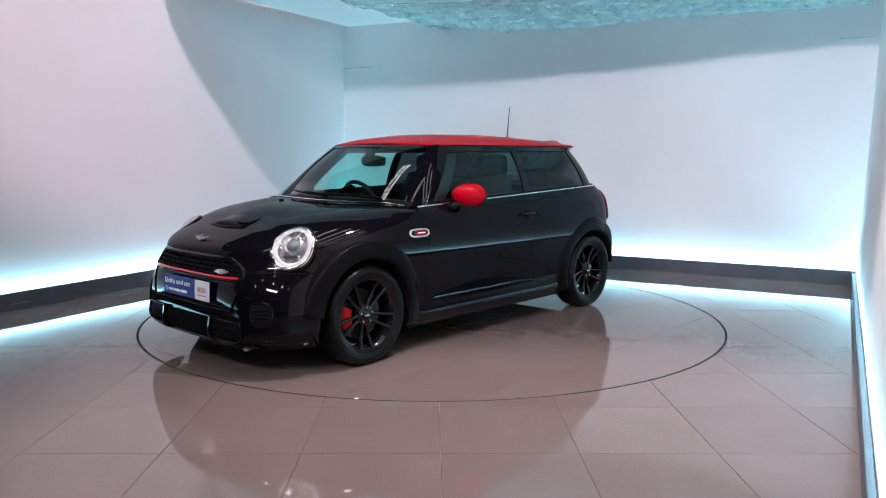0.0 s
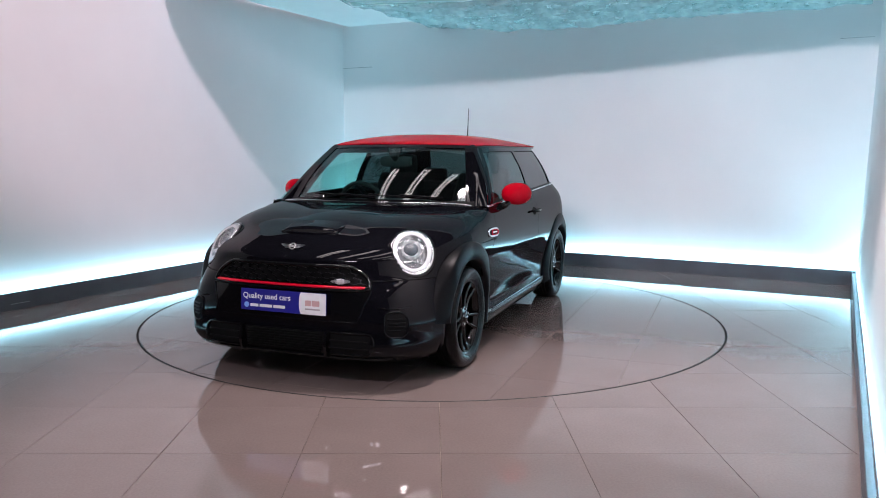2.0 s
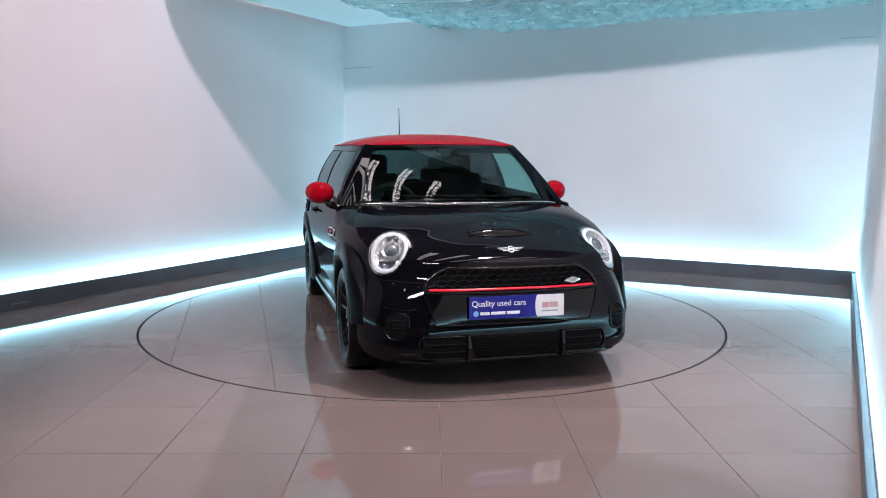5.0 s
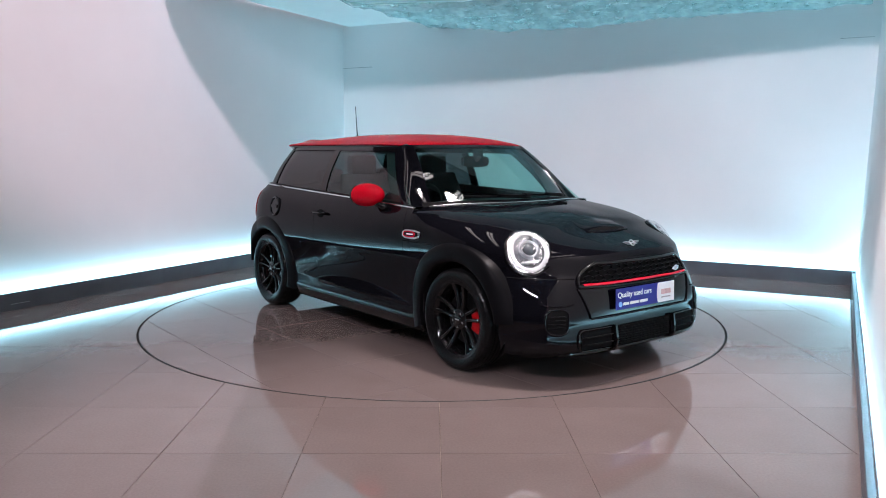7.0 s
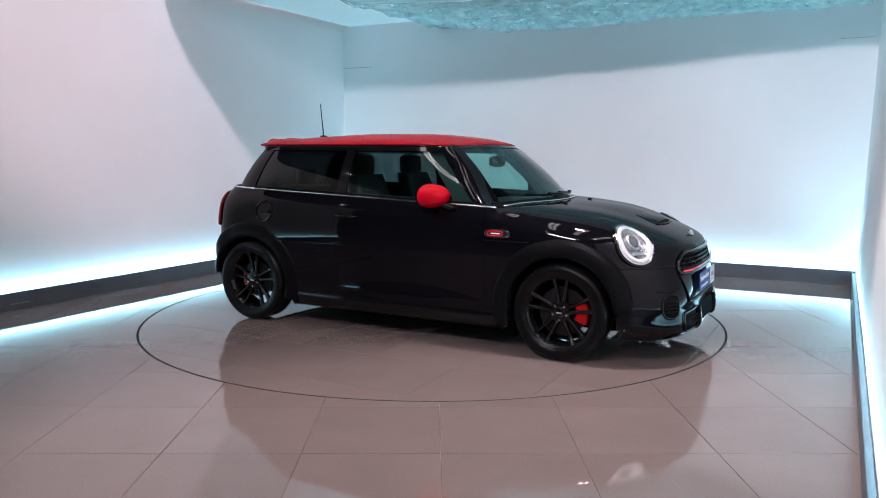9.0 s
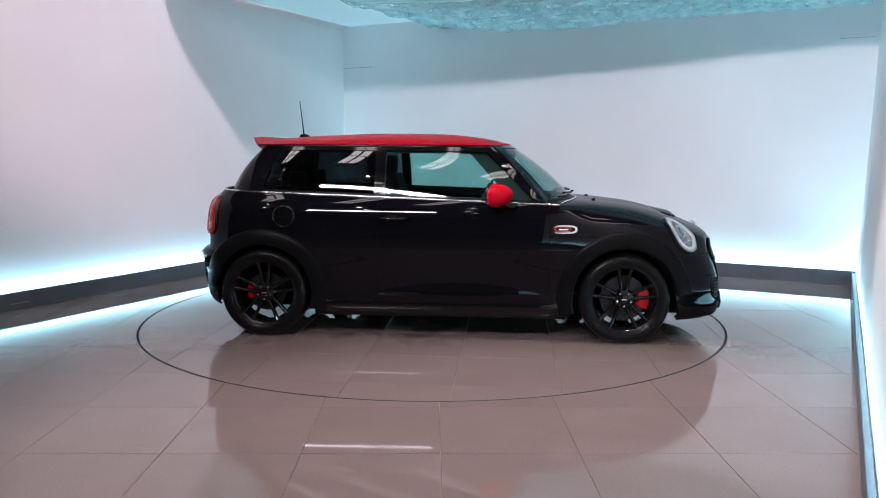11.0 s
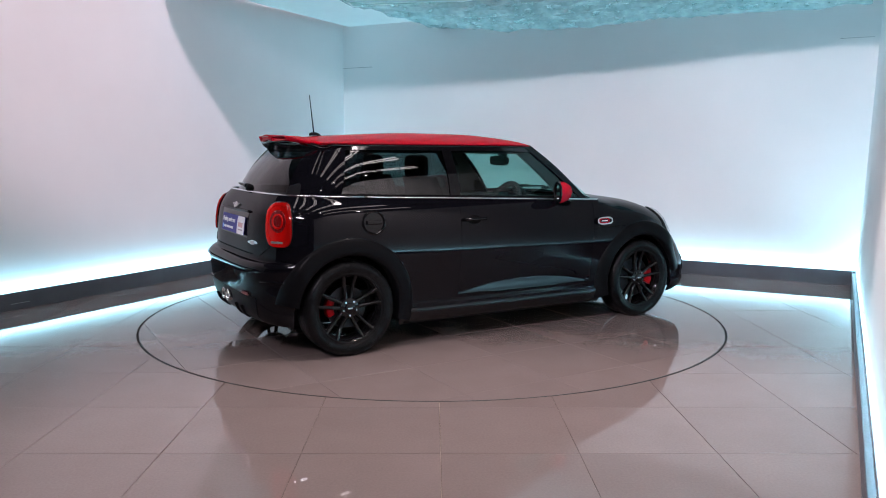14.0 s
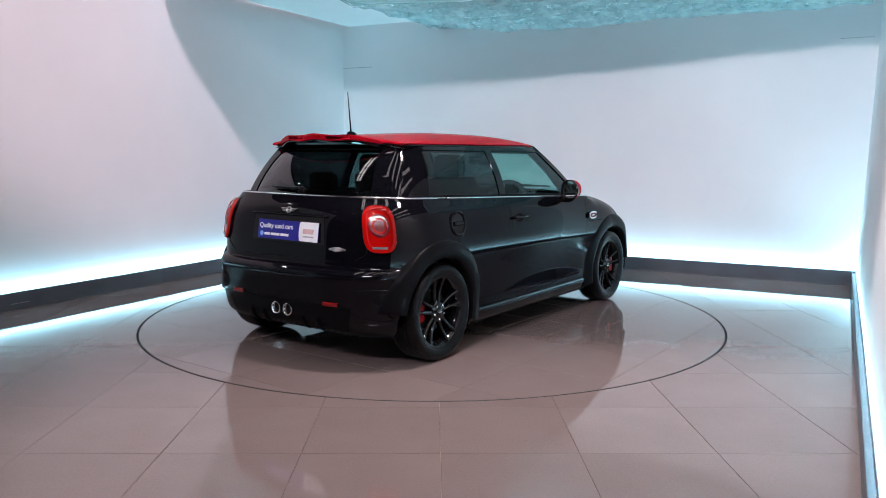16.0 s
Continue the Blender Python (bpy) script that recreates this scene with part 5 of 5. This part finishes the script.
# ---- bonnet details ----
def bonnet_scoop():
    rows = []
    for s in steps(-1, 1, 28):
        y = s * 0.185
        lift = 0.020 * (1 - s * s) ** 0.6
        rows.append([hood_at(1.54, y * 0.9, 0.001), hood_at(1.60, y, lift * 0.5 + 0.001), hood_at(1.655, y, lift + 0.001), hood_at(1.680, y, lift + 0.001), hood_at(1.685, y, lift - 0.008), hood_at(1.665, y, lift * 0.2)])
    sc = part("bonnet_scoop", sheet(rows), M_PAINT, car, "raised bonnet scoop with a dark slot", 50)
    rows = [[hood_at(1.672, s * 0.175, 0.003 + 0.018 * (1 - s * s) ** 0.6), hood_at(1.705, s * 0.175, 0.0015)] for s in steps(-1, 1, 24)]
    part("scoop_slot", sheet(rows), M_VOID, sc, "dark scoop opening")
    lip = [hood_at(1.712 - 0.03 * s * s, s * 0.185, 0.002) for s in steps(-1, 1, 24)]
    part("scoop_lip", tube(lip, 0.007, 8), M_PAINT, sc, "", True)


bonnet_scoop()
for y in (0.27, -0.27):
    part("washer_jet", boxed((-0.012, -0.016, 0), (0.014, 0.016, 0.010), 0.004, Matrix.Translation(hood_at(1.08, y, 0))), M_PLASTIC, car, "small black washer jet")
for left in (1, -1):
    part("bonnet_seam", tube([side_at(x, 0.735, 0.0005, left) for x in steps(0.735, 1.05, 10)], 0.0028, 6), M_VOID, car)


# ---- side details ----
def side_badge(left):
    m = basis(side_at(0.835, 0.782, 0.006, left), (0.10, left, 0.14))
    bm = bmesh.new()
    prism(bm, oval(0.084, 0.029, 36, 3.0), m, 0.008, 0.003)
    b = part("side_badge", bm, M_CHROME, car, "chrome side vent badge with a red line", 40)
    bm = bmesh.new()
    prism(bm, oval(0.068, 0.018, 32, 3.0), m @ Matrix.Translation((0, 0, 0.0075)), 0.0015)
    part("badge_field", bm, M_VOID, b)
    bm = bmesh.new()
    add_tube(bm, [m @ Vector((x + left * 0.014, y, 0.0098)) for x, y in oval(0.050, 0.016, 28, 3.2)], 0.0042, 6, True)
    part("red_line", bm, M_REDTRIM, b, "red line", True)
    bm = bmesh.new()
    box(bm, (-0.028 + left * 0.012, -0.004, 0.009), (0.034 + left * 0.012, 0.004, 0.0102), 0.001, m)
    part("small_print", bm, M_WHITE, b, "pale bar of small print")


def door_handle(left):
    c = side_at(-0.335, 0.84, 0.0, left)
    pts = [side_at(-0.335 + x, 0.842, o, left) for x, o in ((-0.085, 0.004), (-0.072, 0.026), (-0.04, 0.035), (0.0, 0.037), (0.045, 0.035), (0.078, 0.026), (0.092, 0.004))]
    part("door_handle", tube(pts, 0.013, 10, taper=[0.9, 1, 1, 1, 1, 1, 0.9], flat=0.75), M_GLOSSPLASTIC, doors[left], "gloss black loop door handle", True)
    m = basis(side_at(-0.335, 0.838, 0.0008, left), (0, left, 0.10))
    bm = bmesh.new()
    prism(bm, oval(0.055, 0.030, 28), m, 0.0012)
    part("handle_cup", bm, M_VOID, doors[left], "dark finger recess")


def mirror(left):
    """A red-capped door mirror on a black stalk."""
    m = Matrix.Translation((0.405, left * 0.882, 1.008))
    def shell(f, x0, x1):
        rows = []
        for i in range(17):
            t = i / 16
            x = x0 + (x1 - x0) * t
            r = max(0.0, 1 - t ** 2.1) ** 0.5
            rows.append([m @ Vector((x - left * 0.042 * math.cos(a) * r, f * 0.094 * r * math.cos(a), f * 0.077 * r * math.copysign(abs(math.sin(a)) ** 0.92, math.sin(a)) + 0.004 * t)) for a in (k * math.tau / 40 for k in range(40))])
        return rows
    cap = bmesh.new()
    rows = shell(1.0, -0.045, 0.075)
    add_sheet(cap, rows, True)
    mr = part("door_mirror", cap, M_RED, doors[left], "red capped door mirror", 60)
    rim = bmesh.new()
    r0, r1, r2 = shell(1.0, -0.045, 0.075)[0], shell(1.02, -0.058, 0.06)[0], shell(0.90, -0.062, 0.06)[0]
    add_sheet(rim, [r0, r1, r2, shell(0.86, -0.052, 0.06)[0]], True)
    part("mirror_rim", rim, M_GLOSSPLASTIC, mr, "black mirror edge", 40)
    gl = bmesh.new()
    gl.faces.new([gl.verts.new(p) for p in shell(0.87, -0.053, 0.06)[0]])
    part("mirror_glass", gl, plain("mirror glass", (0.75, 0.78, 0.80), 0.02, 1.0), mr, "silvered mirror glass")
    base = side_at(0.49, 0.925, -0.01, left)
    part("mirror_foot", tube([base, base + Vector((-0.005, left * 0.028, 0.008)), Vector((0.425, left * 0.842, 0.952)), Vector((0.41, left * 0.868, 0.98))], 0.027, 12, taper=[1.4, 1.1, 0.9, 1.0], flat=0.7), M_GLOSSPLASTIC, mr, "gloss black mirror stalk", True)


for left in (1, -1):
    side_badge(left)
    door_handle(left)
    mirror(left)


def fuel_cap():
    m = basis(side_at(-1.09, 0.848, 0.0, -1), (0, -1, 0.13))
    bm = lathe([(0.080, 0.0), (0.079, 0.009), (0.072, 0.013), (0.066, 0.010), (0.064, 0.004), (0.0, 0.004)], 40, m)
    cap = part("fuel_flap", bm, M_GLOSSPLASTIC, car, "round gloss black fuel cap", 40)
    bm = bmesh.new()
    box(bm, (-0.052, -0.013, 0.004), (0.052, 0.013, 0.016), 0.005, m)
    part("fuel_grip", bm, M_GLOSSPLASTIC, cap)


fuel_cap()


# ---- tail ----
def tail():
    # tailgate seam, plate recess and bumper parts
    for left in (1, -1):
        pts = [outline("rear", 0.36, z) for z in steps(0.99, 0.70, 10)] + [outline("rear", 0.36 - 0.1 * t, 0.70 - 0.055 * t) for t in steps(0, 1, 4)[1:]]
        part("tailgate_seam", tube([Vector((p.x - 0.0006, left * p.y, p.z)) for p in pts], 0.003, 6), M_VOID, car)
    part("tailgate_seam", tube([rear_at(y, 0.642, 0.0005) for y in steps(-0.42, 0.42, 20)], 0.0032, 6), M_VOID, car)
    rec = part("plate_recess", sheet([[rear_at(s * (0.325 - 0.02 * t), 0.735 + 0.165 * t, 0.002) for s in steps(-1, 1, 16)] for t in steps(0, 1, 6)]), M_GLOSSPLASTIC, car, "gloss black plate recess", True)
    part("recess_edge", tube([rear_at(s * 0.33, 0.905, 0.004) for s in steps(-1, 1, 16)], 0.009, 8), M_PAINT, rec, "", True)
    dif = part("diffuser", sheet([[rear_at(s * (0.50 + 0.05 * t), 0.205 + 0.175 * t, 0.003) for s in steps(-1, 1, 24)] for t in steps(0, 1, 6)]), M_PLASTIC, car, "matt black rear diffuser", True)
    for y in (-0.30, -0.18, 0.18, 0.30):
        part("fin", sheet([[rear_at(y + d, z, o) for d, o in ((-0.006, 0.002), (-0.004, 0.022), (0.004, 0.022), (0.006, 0.002))] for z in steps(0.205, 0.29, 5)]), M_PLASTIC, dif)
    for left in (1, -1):
        part("reflector", sheet([[rear_at(left * y, z, o) for y in steps(0.36, 0.47, 6)] for z, o in ((0.377, 0.004), (0.381, 0.012), (0.400, 0.012), (0.404, 0.004))]), M_REFLECTOR, car, "dark red rear reflector", 30)
        pts = [flank('rear', a, z, 0.003, left) for a, z in ((0.36, 0.485), (0.44, 0.49), (0.52, 0.492), (0.60, 0.486), (0.68, 0.47))]
        part("bumper_crease", tube(pts, 0.007, 8), M_PAINT, car, "", True)
        pipe = basis((-1.765, left * 0.052 - 0.01, 0.322), (-1, 0, 0))
        ex = part("exhaust_tip", lathe([(0.032, -0.12), (0.036, 0.04), (0.039, 0.056), (0.037, 0.060), (0.033, 0.056), (0.032, 0.0), (0.030, -0.08)], 32, pipe), M_CHROME, car, "polished round exhaust tip", True)
        part("pipe_bore", lathe([(0.033, -0.01), (0.0005, -0.01)], 24, pipe), M_VOID, ex)
    winged_badge("tail_badge", basis(rear_at(-0.425, 0.716, 0.003), (-0.96, -0.22, 0.15)), 0.062, 0.012, car, M_SATIN)
    lid = [rear_at(y, 0.560, 0.006) for y in steps(-0.60, 0.60, 24)]
    part("bumper_edge", tube(lid, 0.004, 8), M_PAINT, car, "", True)
    pts = [hatch_at(s, 0.13 + 0.02 * math.sin((s + 0.05) * 3), 0.018) for s in steps(-0.05, 0.42, 8)]
    wp = part("rear_wiper", tube(pts, 0.009, 8, taper=[1.8, 1.6, 1.2, 1, 1, 1, 0.9, 0.8, 0.6]), M_PLASTIC, car, "black rear wiper", True)
    part("wiper_pivot", lathe([(0.026, -0.015), (0.026, 0.008), (0.018, 0.016), (0.0005, 0.018)], 20, basis(hatch_at(-0.05, 0.12, 0.006), (-0.8, 0, 0.5))), M_PLASTIC, wp, "", True)


tail()


def aerial():
    base = roof_at(-1.15, 0, 0.002)
    rows = []
    for t in steps(0, 1, 8):
        r = math.sqrt(max(0.0, 1 - t * t))
        rows.append([base + Vector((0.045 * r * math.cos(a) - 0.012 * t, 0.024 * r * math.sin(a), 0.026 * t)) for a in (k * math.tau / 20 for k in range(20))])
    bm = bmesh.new()
    add_sheet(bm, rows, True)
    a = part("aerial", bm, M_PLASTIC, car, "black whip aerial on the roof", True)
    part("whip", tube([base + Vector((-0.010, 0, 0.02)), base + Vector((-0.024, 0, 0.15)), base + Vector((-0.038, 0, 0.283))], 0.0042, 8, taper=[1.3, 0.9, 0.7]), M_PLASTIC, a, "thin black whip", True)


aerial()


def wipers():
    for s0, s1, h0, h1 in ((0.10, -0.62, 0.035, 0.085), (0.72, 0.02, 0.035, 0.085)):
        pts = [screen_at(s0 + (s1 - s0) * t, h0 + (h1 - h0) * t, 0.022) for t in steps(0, 1, 10)]
        w = part("wiper", tube(pts, 0.0085, 8, taper=[1.3, 1.2] + [0.8] * 9), M_PLASTIC, car, "black windscreen wiper", True)
        arm = [screen_at(s0 + (s1 - s0) * t, h0 + (h1 - h0) * t * 0.95, 0.036) for t in steps(0, 0.55, 5)]
        part("wiper_arm", tube(arm, 0.007, 8), M_PLASTIC, w, "", True)


wipers()


# ---- cabin ----
def seat(y, x=-0.33):
    st = part("front_seat", boxed((x - 0.02, y - 0.25, 0.42), (x + 0.52, y + 0.25, 0.58), 0.06), M_CLOTH, car, "black cloth sports seat", 40)
    bm = bmesh.new()
    rows = []
    for t in steps(0, 1, 12):
        w = 0.255 - 0.06 * t ** 3
        xx = x + 0.02 - 0.20 * t
        zz = 0.52 + 0.60 * t
        th = 0.065 - 0.02 * t
        rows.append([(xx + dx * th / 0.065, y + s * w, zz) for s, dx in ((-1, 0.02), (-0.9, 0.075), (-0.6, 0.05), (0, 0.04), (0.6, 0.05), (0.9, 0.075), (1, 0.02), (0.9, -0.05), (0, -0.065), (-0.9, -0.05))])
    vs = add_sheet(bm, rows, True)
    bm.faces.new(vs[-1])
    part("backrest", bm, M_CLOTH, st, "", True)
    part("headrest", boxed((x - 0.245, y - 0.125, 1.10), (x - 0.145, y + 0.125, 1.275), 0.045), M_CLOTH, st, "black headrest", 40)
    for s in (0.05, -0.05):
        part("headrest_post", tube([(x - 0.19, y + s, 1.06), (x - 0.192, y + s, 1.14)], 0.006, 6), M_CHROME, st)


def cabin():
    seat(0.36), seat(-0.36)
    bm = bmesh.new()
    box(bm, (-1.06, -0.56, 0.45), (-0.62, 0.56, 0.60), 0.06)
    rb = part("rear_bench", bm, M_CLOTH, car, "black cloth rear bench", 40)
    for y in (0.30, -0.30):
        part("backrest", boxed((-1.16, y - 0.27, 0.52), (-1.02, y + 0.27, 1.03), 0.05, None), M_CLOTH, rb, "", 40)
        part("headrest", boxed((-1.17, y - 0.12, 1.02), (-1.08, y + 0.12, 1.15), 0.04), M_CLOTH, rb, "", 40)
    part("parcel_shelf", boxed((-1.60, -0.56, 0.925), (-1.18, 0.56, 0.945), 0.006), M_CLOTH, car)
    part("cabin_floor", boxed((-1.55, -0.70, 0.30), (0.80, 0.70, 0.40), 0.02), M_VOID, car)
    part("bulkhead", boxed((0.74, -0.66, 0.35), (0.79, 0.66, 0.90), 0.01), M_VOID, car)
    rows = [[(0.84 - 0.10 * (abs(y) / 0.66) ** 2, y, 0.915), (0.66, y, 0.945 + 0.01 * math.cos(y * 4)), (0.48, y, 0.950 + 0.012 * math.cos(y * 4)), (0.40, y, 0.925), (0.36, y, 0.86), (0.42, y, 0.70), (0.48, y, 0.60)] for y in steps(-0.665, 0.665, 30)]
    dash = part("dashboard", sheet(rows), M_DASH, car, "black soft dashboard", True)
    solidify(dash, 0.02)
    bm = lathe([(0.125, -0.02), (0.128, 0.0), (0.118, 0.006), (0.105, 0.0), (0.0, 0.0)], 36, basis((0.350, 0, 0.83), (-1, 0, 0.15)))
    part("round_display", bm, M_GLOSSPLASTIC, dash, "round glossy centre display", 40)
    sw = basis((0.24, -0.36, 0.895), (-0.90, 0, 0.44))
    ring = [sw @ Vector((0.182 * math.cos(a), 0.182 * math.sin(a), 0)) for a in (k * math.tau / 40 for k in range(40))]
    wh = part("steering_wheel", tube(ring, 0.0165, 10, True), M_DASH, car, "black leather steering wheel", True)
    part("boss", lathe([(0.066, -0.03), (0.066, 0.012), (0.05, 0.022), (0.0005, 0.026)], 28, sw), M_DASH, wh, "", 40)
    for a in (0.12, math.pi - 0.12, -math.pi / 2):
        part("spoke", tube([sw @ Vector((0.05 * math.cos(a), 0.05 * math.sin(a), 0)), sw @ Vector((0.178 * math.cos(a), 0.178 * math.sin(a), 0))], 0.017, 8, flat=0.5), M_SATIN, wh, "silver spoke", True)
    part("steering_column", tube([(0.28, -0.36, 0.875), (0.46, -0.36, 0.80)], 0.045, 12), M_DASH, car)
    part("binnacle", lathe([(0.085, -0.05), (0.085, 0.01), (0.078, 0.014), (0.0005, 0.0)], 28, basis((0.345, -0.36, 0.955), (-0.96, 0, 0.3))), M_GLOSSPLASTIC, dash, "round instrument pod", 40)
    mb = bmesh.new()
    rows = [[(0.445 + dx, s * 0.118, 1.228 + dz * (1 - 0.35 * s ** 4)) for dx, dz in ((-0.012, -0.040), (-0.014, 0.036), (0.008, 0.039), (0.018, 0.0), (0.008, -0.043))] for s in steps(-1, 1, 16)]
    vs = add_sheet(mb, rows, True)
    mb.faces.new(vs[0]), mb.faces.new(vs[-1][::-1])
    im = part("interior_mirror", mb, M_DASH, car, "black frameless interior mirror", 40)
    part("mirror_arm", tube([(0.455, 0, 1.235), (0.478, 0, 1.27), (0.465, 0, 1.315)], 0.036, 12, taper=[0.5, 1.0, 1.3]), M_DASH, im)
    part("sensor_box", boxed((0.41, -0.06, 1.29), (0.47, 0.06, 1.338), 0.015), M_DASH, im)
    lining = [[(roof_at(x, s).x, roof_at(x, s).y * 0.97, roof_at(x, s).z - 0.030) for s in steps(-1, 1, 12)] for x in steps(0.40, -1.36, 12)]
    part("headlining", sheet(lining), plain("grey headlining", (0.10, 0.10, 0.105), 0.9, scale=30), car, "", True)


cabin()


# ---- what moves ----
OFFSET = Vector((0.1362, -0.0668, 0))     # the car's middle on the turntable


def heading(t):
    """The turn at t seconds, in degrees; the table starts a little late."""
    return -134.64 + 11.7385 * t + 1.36 * max(0.0, 1 - t / 0.5) ** 2


def motions():
    steps = [0.0, 0.1, 0.2, 0.35, 0.5, 0.75] + [k * 0.5 for k in range(2, 33)]
    walk(turntable, [(t, pose(0, 0, 0, 0, 0, heading(t))) for t in steps])
    walk(car, [(t, pose(0, 0, 0, 0, 0, heading(t)) @ Matrix.Translation(OFFSET)) for t in steps])


motions()
